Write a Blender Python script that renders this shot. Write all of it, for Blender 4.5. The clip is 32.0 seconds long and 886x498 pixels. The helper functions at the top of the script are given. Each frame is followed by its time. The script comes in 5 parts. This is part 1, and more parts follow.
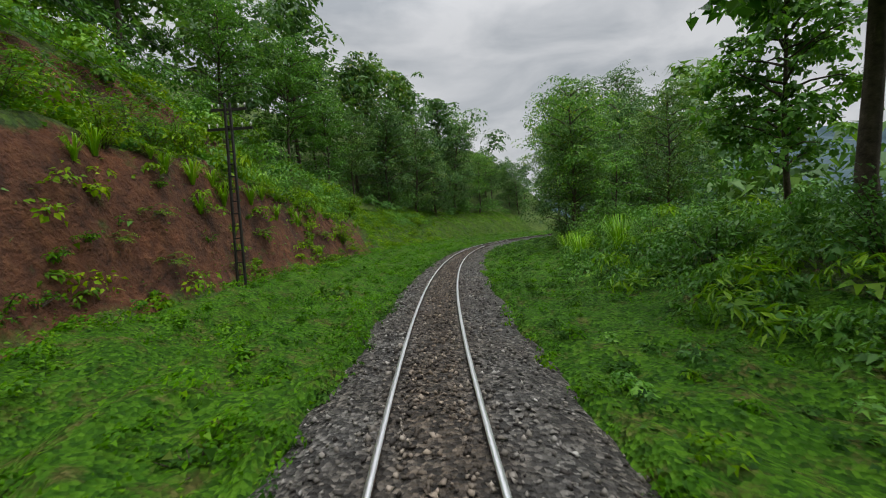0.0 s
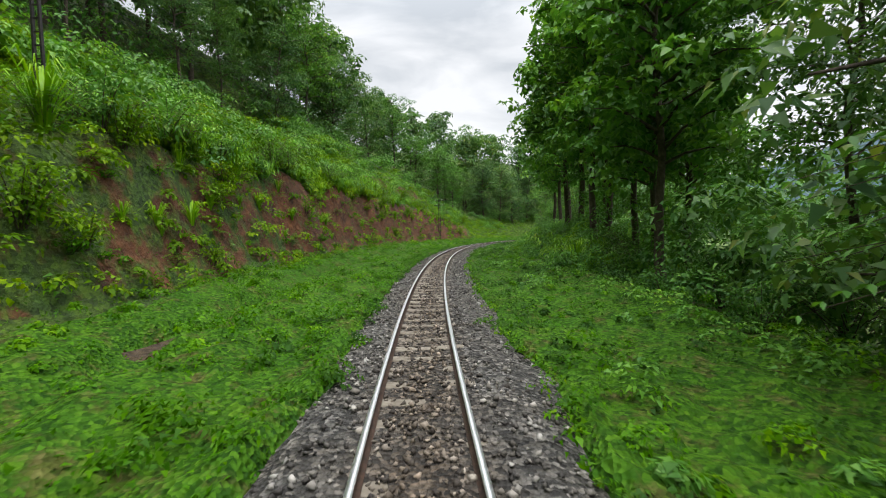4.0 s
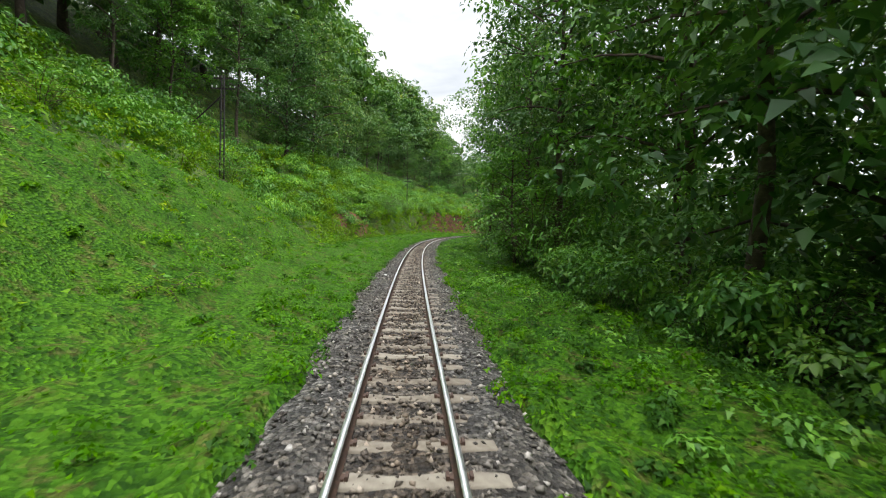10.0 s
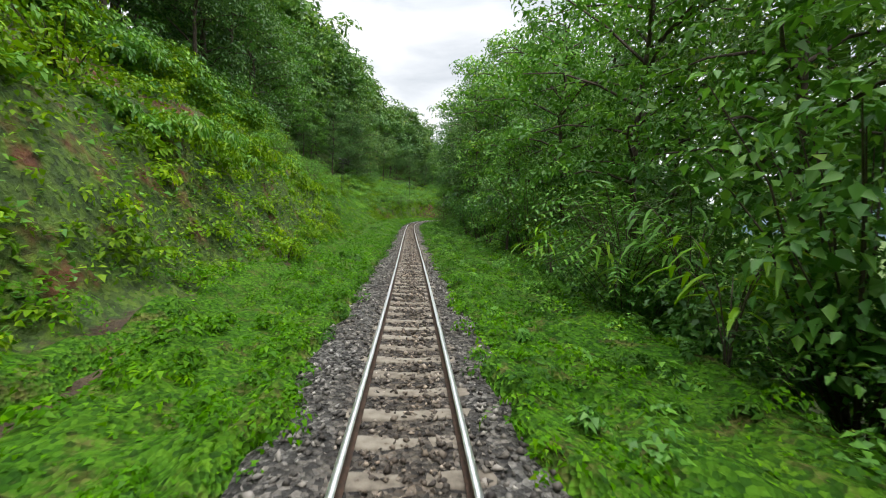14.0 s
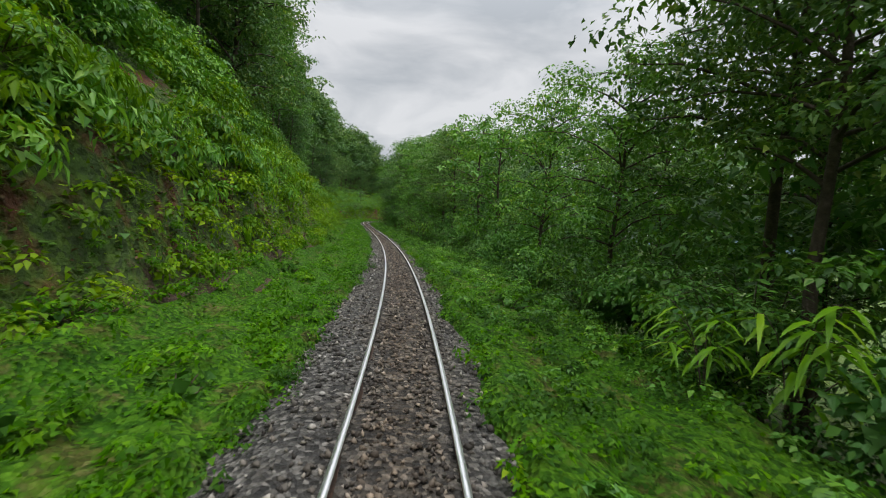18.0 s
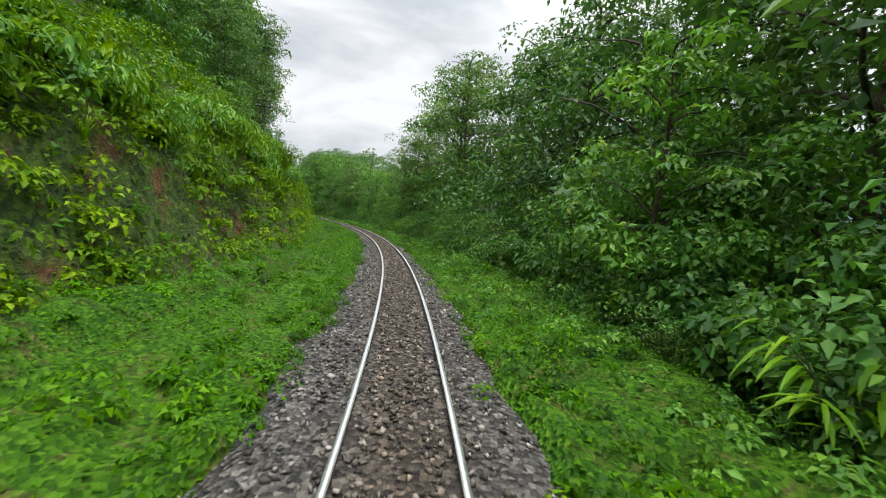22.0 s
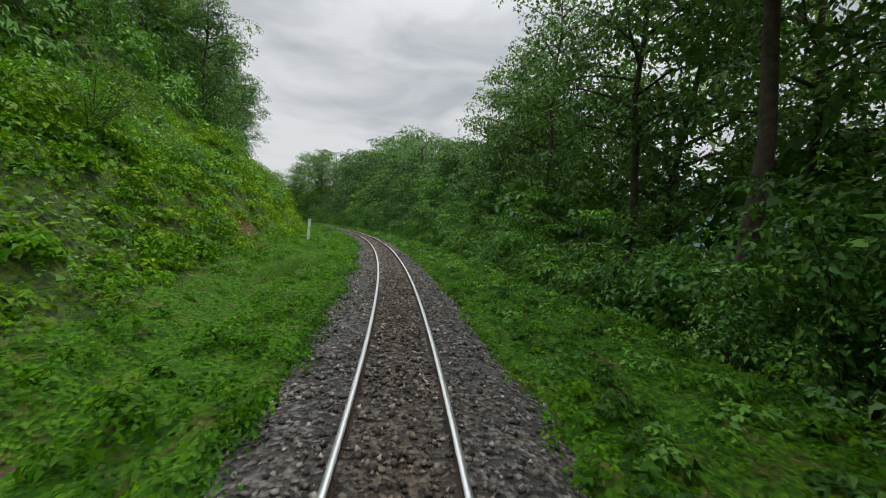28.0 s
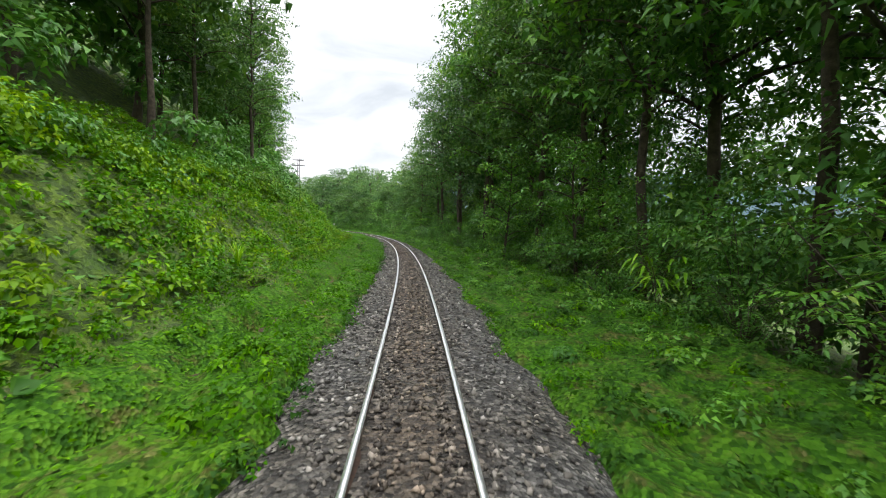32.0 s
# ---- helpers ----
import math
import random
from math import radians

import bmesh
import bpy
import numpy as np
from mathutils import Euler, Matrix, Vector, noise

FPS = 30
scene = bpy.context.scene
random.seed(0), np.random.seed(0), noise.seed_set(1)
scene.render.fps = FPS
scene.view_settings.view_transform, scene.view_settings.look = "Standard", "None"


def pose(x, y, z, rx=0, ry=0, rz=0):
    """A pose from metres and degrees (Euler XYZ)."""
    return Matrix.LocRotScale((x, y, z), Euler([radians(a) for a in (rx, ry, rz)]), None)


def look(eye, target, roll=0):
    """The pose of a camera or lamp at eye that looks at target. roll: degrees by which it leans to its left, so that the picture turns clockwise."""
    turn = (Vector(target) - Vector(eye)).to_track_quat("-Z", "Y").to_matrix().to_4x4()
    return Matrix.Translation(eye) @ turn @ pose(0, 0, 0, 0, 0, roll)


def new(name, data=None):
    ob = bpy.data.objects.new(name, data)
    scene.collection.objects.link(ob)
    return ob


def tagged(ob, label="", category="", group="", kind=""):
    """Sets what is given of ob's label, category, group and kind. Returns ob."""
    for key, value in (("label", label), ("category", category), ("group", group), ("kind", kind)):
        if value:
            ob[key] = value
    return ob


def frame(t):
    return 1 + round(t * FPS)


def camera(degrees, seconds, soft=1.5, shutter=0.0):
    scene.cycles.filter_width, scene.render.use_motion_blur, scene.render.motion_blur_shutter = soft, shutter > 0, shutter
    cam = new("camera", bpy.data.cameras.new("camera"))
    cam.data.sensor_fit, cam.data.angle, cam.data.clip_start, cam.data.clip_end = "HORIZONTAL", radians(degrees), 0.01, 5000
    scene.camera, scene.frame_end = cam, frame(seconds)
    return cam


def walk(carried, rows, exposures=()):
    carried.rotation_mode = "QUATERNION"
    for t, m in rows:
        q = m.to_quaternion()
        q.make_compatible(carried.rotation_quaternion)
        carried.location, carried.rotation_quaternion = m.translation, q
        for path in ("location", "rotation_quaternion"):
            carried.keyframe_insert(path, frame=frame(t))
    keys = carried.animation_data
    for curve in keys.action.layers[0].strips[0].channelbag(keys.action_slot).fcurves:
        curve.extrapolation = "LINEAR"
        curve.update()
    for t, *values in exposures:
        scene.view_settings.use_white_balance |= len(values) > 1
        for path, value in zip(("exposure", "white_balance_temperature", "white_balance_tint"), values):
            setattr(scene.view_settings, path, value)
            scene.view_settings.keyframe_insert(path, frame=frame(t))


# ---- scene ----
# ---------------------------------------------------------------- camera and its walk
# seconds, eye x y z, yaw, pitch, roll
PATH = [
    (0.0, 0.04, 0.00, 2.016, -2.47, -3.61, -3.05),
    (0.5, 0.14, -6.29, 2.104, -1.18, -3.89, -2.45),
    (1.0, 0.44, -12.58, 2.168, 0.78, -4.24, -1.91),
    (1.5, 0.94, -18.86, 2.208, 2.71, -4.00, -2.00),
    (2.0, 1.68, -25.11, 2.223, 4.31, -4.08, -0.61),
    (2.5, 2.63, -31.34, 2.215, 5.99, -3.65, -0.55),
    (3.0, 3.78, -37.53, 2.193, 8.01, -3.55, -2.12),
    (3.5, 5.10, -43.70, 2.161, 9.67, -3.10, -1.78),
    (4.0, 6.59, -49.82, 2.119, 10.81, -2.75, -1.32),
    (4.5, 8.25, -55.92, 2.066, 11.99, -2.39, -0.86),
    (5.0, 10.09, -61.98, 2.004, 13.18, -2.04, -0.40),
    (5.5, 12.10, -68.01, 1.935, 14.39, -1.68, 0.07),
    (6.0, 14.29, -74.01, 1.860, 16.96, -1.94, -0.59),
    (6.5, 16.67, -79.95, 1.778, 18.55, -2.00, -0.42),
    (7.0, 19.23, -85.85, 1.689, 19.64, -2.43, -0.32),
    (7.5, 21.94, -91.70, 1.597, 21.08, -1.94, 0.01),
    (8.0, 24.79, -97.51, 1.507, 21.89, -1.72, 0.85),
    (8.5, 27.73, -103.27, 1.421, 22.81, -1.77, 1.19),
    (9.0, 30.73, -108.98, 1.339, 23.53, -2.03, 1.22),
    (9.5, 33.76, -114.65, 1.260, 23.70, -2.10, 1.79),
    (10.0, 36.82, -120.27, 1.185, 24.10, -2.37, 1.86),
    (10.5, 39.87, -125.88, 1.114, 24.18, -2.67, 2.02),
    (11.0, 42.92, -131.45, 1.046, 24.25, -2.96, 1.43),
    (11.5, 45.97, -137.01, 0.982, 24.34, -2.96, 1.34),
    (12.0, 49.01, -142.54, 0.920, 24.10, -3.10, 1.46),
    (12.5, 52.03, -148.05, 0.859, 24.13, -3.36, 1.45),
    (13.0, 55.01, -153.51, 0.797, 24.34, -3.73, 0.95),
    (13.5, 57.96, -158.95, 0.733, 24.44, -4.06, 1.10),
    (14.0, 60.85, -164.35, 0.669, 24.29, -3.91, 1.72),
    (14.5, 63.70, -169.72, 0.605, 23.95, -3.93, 1.74),
    (15.0, 66.48, -175.08, 0.543, 23.39, -3.82, 2.19),
    (15.5, 69.17, -180.42, 0.483, 22.63, -3.72, 2.65),
    (16.0, 71.76, -185.76, 0.426, 21.70, -3.62, 3.10),
    (16.5, 74.25, -191.13, 0.370, 20.65, -3.51, 3.55),
    (17.0, 76.64, -196.55, 0.317, 19.63, -3.08, 3.53),
    (17.5, 78.91, -202.03, 0.268, 18.17, -2.86, 4.10),
    (18.0, 81.03, -207.58, 0.226, 16.93, -2.97, 4.23),
    (18.5, 83.00, -213.20, 0.188, 15.53, -3.01, 3.99),
    (19.0, 84.81, -218.88, 0.156, 14.01, -2.86, 4.48),
    (19.5, 86.45, -224.61, 0.129, 12.24, -3.07, 4.20),
    (20.0, 87.91, -230.41, 0.103, 10.11, -3.19, 4.20),
    (20.5, 89.20, -236.24, 0.078, 8.48, -3.48, 4.12),
    (21.0, 90.31, -242.08, 0.053, 6.85, -3.42, 4.18),
    (21.5, 91.24, -247.94, 0.028, 4.84, -3.43, 4.82),
    (22.0, 91.99, -253.81, 0.004, 3.16, -3.63, 4.73),
    (22.5, 92.54, -259.68, -0.021, 1.08, -3.65, 4.52),
    (23.0, 92.91, -265.55, -0.046, -0.67, -3.91, 4.96),
    (23.5, 93.09, -271.41, -0.071, -2.82, -4.01, 4.97),
    (24.0, 93.11, -277.25, -0.097, -4.68, -3.95, 4.64),
    (24.5, 92.96, -283.08, -0.124, -6.12, -3.95, 4.41),
    (25.0, 92.63, -288.91, -0.157, -7.47, -3.88, 4.23),
    (25.5, 92.12, -294.73, -0.198, -9.07, -3.51, 4.65),
    (26.0, 91.45, -300.54, -0.246, -12.73, -3.12, 4.55),
    (26.5, 90.64, -306.34, -0.303, -13.83, -3.05, 4.31),
    (27.0, 89.68, -312.11, -0.366, -14.85, -3.08, 4.10),
    (27.5, 88.56, -317.87, -0.432, -16.09, -3.10, 3.89),
    (28.0, 87.26, -323.59, -0.497, -17.57, -3.13, 3.68),
    (28.5, 85.77, -329.29, -0.562, -18.94, -3.15, 3.47),
    (29.0, 84.09, -334.98, -0.626, -20.52, -3.14, 4.45),
    (29.5, 82.25, -340.66, -0.690, -21.45, -3.09, 3.92),
    (30.0, 80.27, -346.34, -0.751, -22.69, -2.63, 3.58),
    (30.5, 78.17, -352.03, -0.808, -23.78, -2.50, 2.93),
    (31.0, 75.96, -357.72, -0.859, -24.76, -2.22, 2.97),
    (31.5, 73.66, -363.42, -0.905, -25.52, -2.22, 2.39),
    (32.0, 71.28, -369.13, -0.947, -26.08, -2.73, 1.51),
]


def aim(x, y, z, yaw, pitch, roll):
    a, b = radians(yaw), radians(pitch)
    way = Vector((-math.sin(a) * math.cos(b), math.cos(a) * math.cos(b), math.sin(b)))
    eye = Vector((x, y, z))
    return look(eye, eye + way * 10, roll)


# the clip's own exposure, in stops
EXPOSURE = [(0.0, -0.15), (1.5, 0.18), (3.0, 0.43), (6.0, 0.7), (9.0, 1.25), (10.0, 0.87), (11.0, 1.17), (12.0, 1.42), (13.0, 0.67), (14.0, 0.72), (17.0, -0.06), (19.0, 0.37), (20.0, 0.57), (21.0, 0.42), (22.0, 0.49), (23.0, 0.42), (24.0, 0.09), (25.0, -0.08), (26.0, -0.1), (29.0, 0.27), (30.0, 0.67), (32.0, 0.87)]
cam = camera(90.0, 32.0, soft=1.05, shutter=0.05)
walk(cam, [(r[0], aim(*r[1:])) for r in PATH], EXPOSURE)

# ---------------------------------------------------------------- world and light
world = bpy.data.worlds.new("overcast_sky")
scene.world = world
world.use_nodes = True
wn, wl = world.node_tree.nodes, world.node_tree.links
wn.clear()
w_out = wn.new("ShaderNodeOutputWorld")
w_bg = wn.new("ShaderNodeBackground")
w_sky = wn.new("ShaderNodeTexSky")
w_sky.sky_type = "NISHITA"
w_sky.sun_disc = False
w_sky.sun_elevation, w_sky.sun_rotation = radians(72), radians(140)
w_sky.dust_density, w_sky.air_density = 3.0, 1.2
w_tc = wn.new("ShaderNodeTexCoord")
w_map = wn.new("ShaderNodeMapping")
w_map.inputs["Scale"].default_value = (1.6, 1.6, 4.5)
w_noise = wn.new("ShaderNodeTexNoise")
w_noise.inputs["Scale"].default_value, w_noise.inputs["Detail"].default_value = 2.2, 7.0
w_noise.inputs["Distortion"].default_value = 0.4
w_ramp = wn.new("ShaderNodeValToRGB")
w_ramp.color_ramp.elements[0].position, w_ramp.color_ramp.elements[0].color = 0.36, (0.47, 0.50, 0.535, 1)
w_ramp.color_ramp.elements[1].position, w_ramp.color_ramp.elements[1].color = 0.60, (0.77, 0.78, 0.80, 1)
w_mul = wn.new("ShaderNodeMixRGB")
w_mul.blend_type = "MULTIPLY"
w_mul.inputs[0].default_value, w_mul.inputs[2].default_value = 1.0, (0.07, 0.07, 0.07, 1)
w_mix = wn.new("ShaderNodeMixRGB")
w_mix.inputs[0].default_value = 0.88
wl.new(w_tc.outputs["Generated"], w_map.inputs["Vector"])
wl.new(w_map.outputs["Vector"], w_noise.inputs["Vector"])
wl.new(w_noise.outputs["Fac"], w_ramp.inputs["Fac"])
wl.new(w_sky.outputs["Color"], w_mul.inputs[1])
wl.new(w_mul.outputs["Color"], w_mix.inputs[1])
wl.new(w_ramp.outputs["Color"], w_mix.inputs[2])
# an overcast sky is brightest overhead
w_sep = wn.new("ShaderNodeSeparateXYZ")
wl.new(w_tc.outputs["Generated"], w_sep.inputs["Vector"])
w_up = wn.new("ShaderNodeMapRange")
w_up.interpolation_type = "SMOOTHSTEP"
w_up.inputs["From Min"].default_value, w_up.inputs["From Max"].default_value = .35, 1.0
w_up.inputs["To Min"].default_value, w_up.inputs["To Max"].default_value = 1.0, 3.9
wl.new(w_sep.outputs["Z"], w_up.inputs["Value"])
w_zen = wn.new("ShaderNodeVectorMath")
w_zen.operation = "SCALE"
wl.new(w_mix.outputs["Color"], w_zen.inputs[0])
wl.new(w_up.outputs["Result"], w_zen.inputs["Scale"])
wl.new(w_zen.outputs["Vector"], w_bg.inputs["Color"])
w_bg.inputs["Strength"].default_value = 1.0
wl.new(w_bg.outputs["Background"], w_out.inputs["Surface"])

sun = new("sun", bpy.data.lights.new("sun", "SUN"))
sun.data.energy, sun.data.angle, sun.data.color = 1.5, radians(28), (1.0, 0.97, 0.92)
sun.matrix_world = look((0, 0, 100), (-20, 25, 0))

# ---------------------------------------------------------------- the line of the railway
# bend (per 100 m) every 10 m and fall (per cent) every 30 m, from 120 m before the start
BEND = [0.917, 0.917, 0.916, 0.915, 0.913, 0.905, 0.886, 0.836, 0.735, 0.592, 0.496, 0.533, 0.491, 0.5, 0.612, 0.506, 0.419, 0.439, 0.445, 0.45, 0.473, 0.383, 0.266, 0.157, 0.095, 0.014, 0.014, 0.013, -0.04, -0.064, -0.098, -0.202, -0.29, -0.34, -0.465, -0.49, -0.5, -0.53, -0.454, -0.588, -0.519, -0.499, -0.505, -0.531, -0.404, -0.438, -0.59, -0.51, -0.371, -0.293, -0.212, -0.125, -0.09, -0.077, -0.071, -0.069, -0.068, -0.068]
FALL = [1.382, 1.535, 1.848, 1.893, 1.593, -0.235, -0.991, -1.448, -1.206, -0.961, -1.061, -0.915, -0.442, -0.409, -0.452, -1.127, -1.071, -0.644, -0.54, -0.486]
US = np.arange(-120, 451, 1.0)
_k = np.interp(US, np.arange(-120, 451, 10.0), BEND) / 100
HEAD = np.concatenate([[0], np.cumsum((_k[1:] + _k[:-1]) / 2)])
HEAD -= HEAD[120]
_mx, _my = np.sin(HEAD), -np.cos(HEAD)
LX = np.concatenate([[0], np.cumsum((_mx[1:] + _mx[:-1]) / 2)])
LY = np.concatenate([[0], np.cumsum((_my[1:] + _my[:-1]) / 2)])
_s = np.interp(US, np.arange(-120, 451, 30.0), FALL) / 100
LZ = np.concatenate([[0], np.cumsum((_s[1:] + _s[:-1]) / 2)])
LX, LY, LZ = LX - LX[120], LY - LY[120], LZ - LZ[120]


def line(u, v):
    """Plan place at u metres along the line and v metres to the side (right of the looking direction)."""
    u = np.asarray(u, float)
    h = np.interp(u, US, HEAD)
    return np.interp(u, US, LX) + v * np.cos(h), np.interp(u, US, LY) + v * np.sin(h), np.interp(u, US, LZ)


# shape of the land: u, toe of the left bank, width and height of its face, slope above it
LEFT = np.array([
    (-120, 9.0, 3.0, 3.0, .45), (-45, 8.5, 3.0, 2.6, .5), (-34, 8.0, 2.2, 3.4, .5), (-20, 7.7, 1.9, 5.0, .45), (0, 7.7, 1.9, 5.6, .4),
    (25, 7.5, 2.0, 5.3, .4), (45, 7.5, 1.5, 4.2, .6), (70, 6.8, 1.2, 3.2, .75), (88, 7.0, 3.0, 2.2, .6),
    (100, 6.5, 5.0, 3.6, .6), (118, 5.5, 7.0, 5.5, .6), (135, 5.2, 3.5, 4.5, .75), (150, 5.5, 2.5, 4.2, .75)])
LEFT2 = np.array([
    (175, 5.5, 2.5, 4.5, .75), (200, 5.2, 1.5, 3.4, .95), (250, 5.5, 1.6, 4.0, .9), (285, 6.5, 2.0, 3.5, .9),
    (300, 6.0, 2.0, 3.2, .85), (320, 6.2, 2.5, 3.0, .75), (345, 5.0, 4.0, 3.4, .6), (450, 4.5, 4.0, 3.4, .55)])
LEFT = np.concatenate([LEFT, LEFT2])
# u, width of the right shoulder, slope of the drop beyond it
RIGHT = np.array([(-120, 7.5, .2), (40, 7.0, .25), (60, 6.0, .3), (100, 5.0, .45), (136, 5.6, .45), (146, 7.2, .4), (156, 5.6, .45), (168, 4.7, .45), (320, 4.6, .45), (345, 6.0, .25), (450, 7.0, .2)])


# middle of the shallow drain along the left side
DITCH = ([-120, -20, -8, 18, 30, 66, 110, 150, 230, 278, 330, 355, 450], [5.2, 5.0, 4.7, 4.1, 5.0, 4.4, 4.6, 4.2, 3.9, 4.1, 3.6, 3.2, 3.3])

# bare patches of earth on the slopes: middle along and beside the line, half sizes
PATCHES = ((276, -11.0, 8, 3.6), (160, -10.5, 12, 1.6), (79, -7.9, 5, 2.3), (319.5, -6.1, 1.8, 1.3), (147, -9.5, 4, 1.5), (205, -9.5, 10, 1.0), (350, -4.6, 5, .8))


def on_patch(u, v):
    return sum(np.exp(-((u - pu) / ru) ** 4 - ((v - pv) / rv) ** 4) for pu, pv, ru, rv in PATCHES)


def wob(x, y, f=1.0):
    return (np.sin(x * .53 * f + 1.3 * np.sin(y * .41 * f)) + np.sin(y * .77 * f + 1.1 * np.sin(x * .63 * f + 2)) + .5 * np.sin((x * 1.9 - y * 1.3) * f)) / 2.5


def drain(u):
    return np.interp(u, *DITCH) + .3 * wob(u * .9, u * 0 + 6) + .12 * wob(u * 3.7, u * 0 + 2)


def land(u, v):
    """Height of the ground above the rail heads."""
    u, v = np.broadcast_arrays(np.asarray(u, float), np.asarray(v, float))
    toe, fw, fh, sl = (np.interp(u, LEFT[:, 0], LEFT[:, i]) for i in (1, 2, 3, 4))
    toe = toe + .35 * wob(u * 1.3, u * 0 + 5)
    fh = fh + .4 * wob(u * 1.1, u * 0 + 9)
    d = -v - toe
    face = np.clip(d / fw, 0, 1)
    z = -.38 + .5 * np.clip((-v - 2.2) / 4, 0, 1) + (fh - .2) * (face * face * (3 - 2 * face) * .5 + face * .5)
    up = np.maximum(d - fw, 0)
    steep = np.maximum(sl, .8)
    z = z + np.minimum(up, 6) * sl + np.clip(up - 6, 0, 22) * steep + np.maximum(up - 28, 0) * .3
    # second cut above the ledge
    ledge = np.interp(u, [-34, -26, 6, 14], [0, 1, 1, 0])
    z = z + ledge * 2.3 * np.clip((up - 2.2) / 1.6, 0, 1)
    # ditch before the toe
    z = z - .26 * np.exp(-((v + drain(u)) / .45) ** 2)
    w, dr = np.interp(u, RIGHT[:, 0], RIGHT[:, 1]), np.interp(u, RIGHT[:, 0], RIGHT[:, 2])
    e = np.maximum(v - w - .4 * wob(u, u * 0 + 3), 0)
    zr = -.45 - np.minimum(e * dr, 6 + .05 * e)
    rise = np.clip((v - 5.2) / 4.5, 0, 1)
    zr = zr + 1.8 * rise * rise * (3 - 2 * rise) * np.interp(u, [-36, -24, 17, 30], [0, 1, 1, 0]) * np.clip((26 - v) / 12, 0, 1)
    z = np.where(v > 0, zr, z)
    a = np.clip((np.abs(v) - 1.9) / 1.5, 0, 1)
    z = z + a * (.10 * wob(u * 1.7, v * 1.7) + .07 * wob(u * 4.1, v * 4.3)) + np.clip((np.abs(v) - 9) / 10, 0, 1) * .5 * wob(u * .5, v * .5)
    z = z + .14 * np.clip(d / .5, 0, 1) * np.clip((fw + 2 - d), 0, 1) * wob(u * 3.3 + z, v * 2.7)
    # far from the line the land sinks to the valley floor
    far = np.where(v < 0, np.clip((-v - 70) / 100, 0, 1), np.clip((v - 55) / 60, 0, 1))
    far = far * far * (3 - 2 * far)
    z = z * (1 - far) + (-14.4 - np.interp(u, US, LZ)) * far
    inner = np.abs(v) < 1.9
    return np.where(inner, -.62, z)


def spot(u, v, dz=0.0):
    x, y, z = line(u, v)
    return Vector((float(x), float(y), float(z + land(u, v) + dz)))


def heading(u):
    return float(np.interp(u, US, HEAD))


# ---------------------------------------------------------------- mesh helpers
def mesh_np(name, verts, faces, mats, idx=None, smooth=False, tone=None):
    """A mesh from arrays; faces all of one length. tone: how pale or dark each plant is."""
    verts, faces = np.asarray(verts, np.float32), np.asarray(faces, np.int32)
    me = bpy.data.meshes.new(name)
    n, k = faces.shape
    me.vertices.add(len(verts))
    me.vertices.foreach_set("co", verts.ravel())
    me.loops.add(n * k)
    me.loops.foreach_set("vertex_index", faces.ravel())
    me.polygons.add(n)
    me.polygons.foreach_set("loop_start", np.arange(0, n * k, k, dtype=np.int32))
    me.polygons.foreach_set("loop_total", np.full(n, k, np.int32))
    if smooth:
        me.polygons.foreach_set("use_smooth", np.ones(n, bool))
    for m in mats if isinstance(mats, (list, tuple)) else [mats]:
        me.materials.append(m)
    if idx is not None:
        me.polygons.foreach_set("material_index", np.asarray(idx, np.int32))
    me.update(calc_edges=True)
    if tone is not None:
        at = me.attributes.new("tone", "FLOAT", "POINT")
        at.data.foreach_set("value", np.asarray(tone, np.float32))
    return me


def part_me(name, me, parent, label=""):
    ob = new(name, me)
    ob.parent = parent
    if label:
        tagged(ob, label)
    return ob


def grid_mesh(name, nu, nv, pts, mat, smooth=True):
    i = np.arange(nu - 1)[:, None] * nv + np.arange(nv - 1)[None]
    f = np.stack([i, i + 1, i + nv + 1, i + nv], -1).reshape(-1, 4)
    return mesh_np(name, pts.reshape(-1, 3), f, mat, smooth=smooth)


RNG = np.random.default_rng(7)


def leaves(base, way, side, length, width, fold=.25, lean=False):
    """Folded kite leaves: arrays of base points, axis and side directions, lengths and widths. lean: small ones of one face."""
    n = len(base)
    nor = np.cross(side, way)
    L, W = np.asarray(length)[:, None], np.asarray(width)[:, None]
    mid = base + way * L * .38
    p0, p2 = base, base + way * L - nor * L * .12
    p1, p3 = mid + side * W + nor * W * fold * 2, mid - side * W + nor * W * fold * 2
    if lean:
        return np.stack([p0 + side * W, p2, p0 - side * W * .8], 1).reshape(-1, 3), np.arange(n * 3).reshape(-1, 3)
    v = np.stack([p0, p1, p2, p3], 1).reshape(-1, 3)
    i = np.arange(n)[:, None] * 4
    return v, np.concatenate([i + [0, 1, 2], i + [0, 2, 3]], 1).reshape(-1, 3)


def unit(a):
    return a / np.maximum(np.linalg.norm(a, axis=-1, keepdims=True), 1e-9)


def sprays(centre, n, rng, size, flat=.6, droop=.3, out=None, aspect=.3, lean=False):
    """n leaves at the given centres, their faces turned upwards and outwards, their tips hanging a little."""
    nor = rng.normal(size=(n, 3)) * .38 + [0, 0, .75]
    if out is not None:
        nor = nor + out * .75
    nor = unit(nor)
    way = rng.normal(size=(n, 3)) + (0 if out is None else out * .5) - [0, 0, droop]
    way = unit(way - nor * (way * nor).sum(1, keepdims=True))
    side = np.cross(way, nor)
    L = size * rng.uniform(.6, 1.35, n)
    return leaves(centre, way, side, L, L * aspect * rng.uniform(.8, 1.2, n), lean=lean)


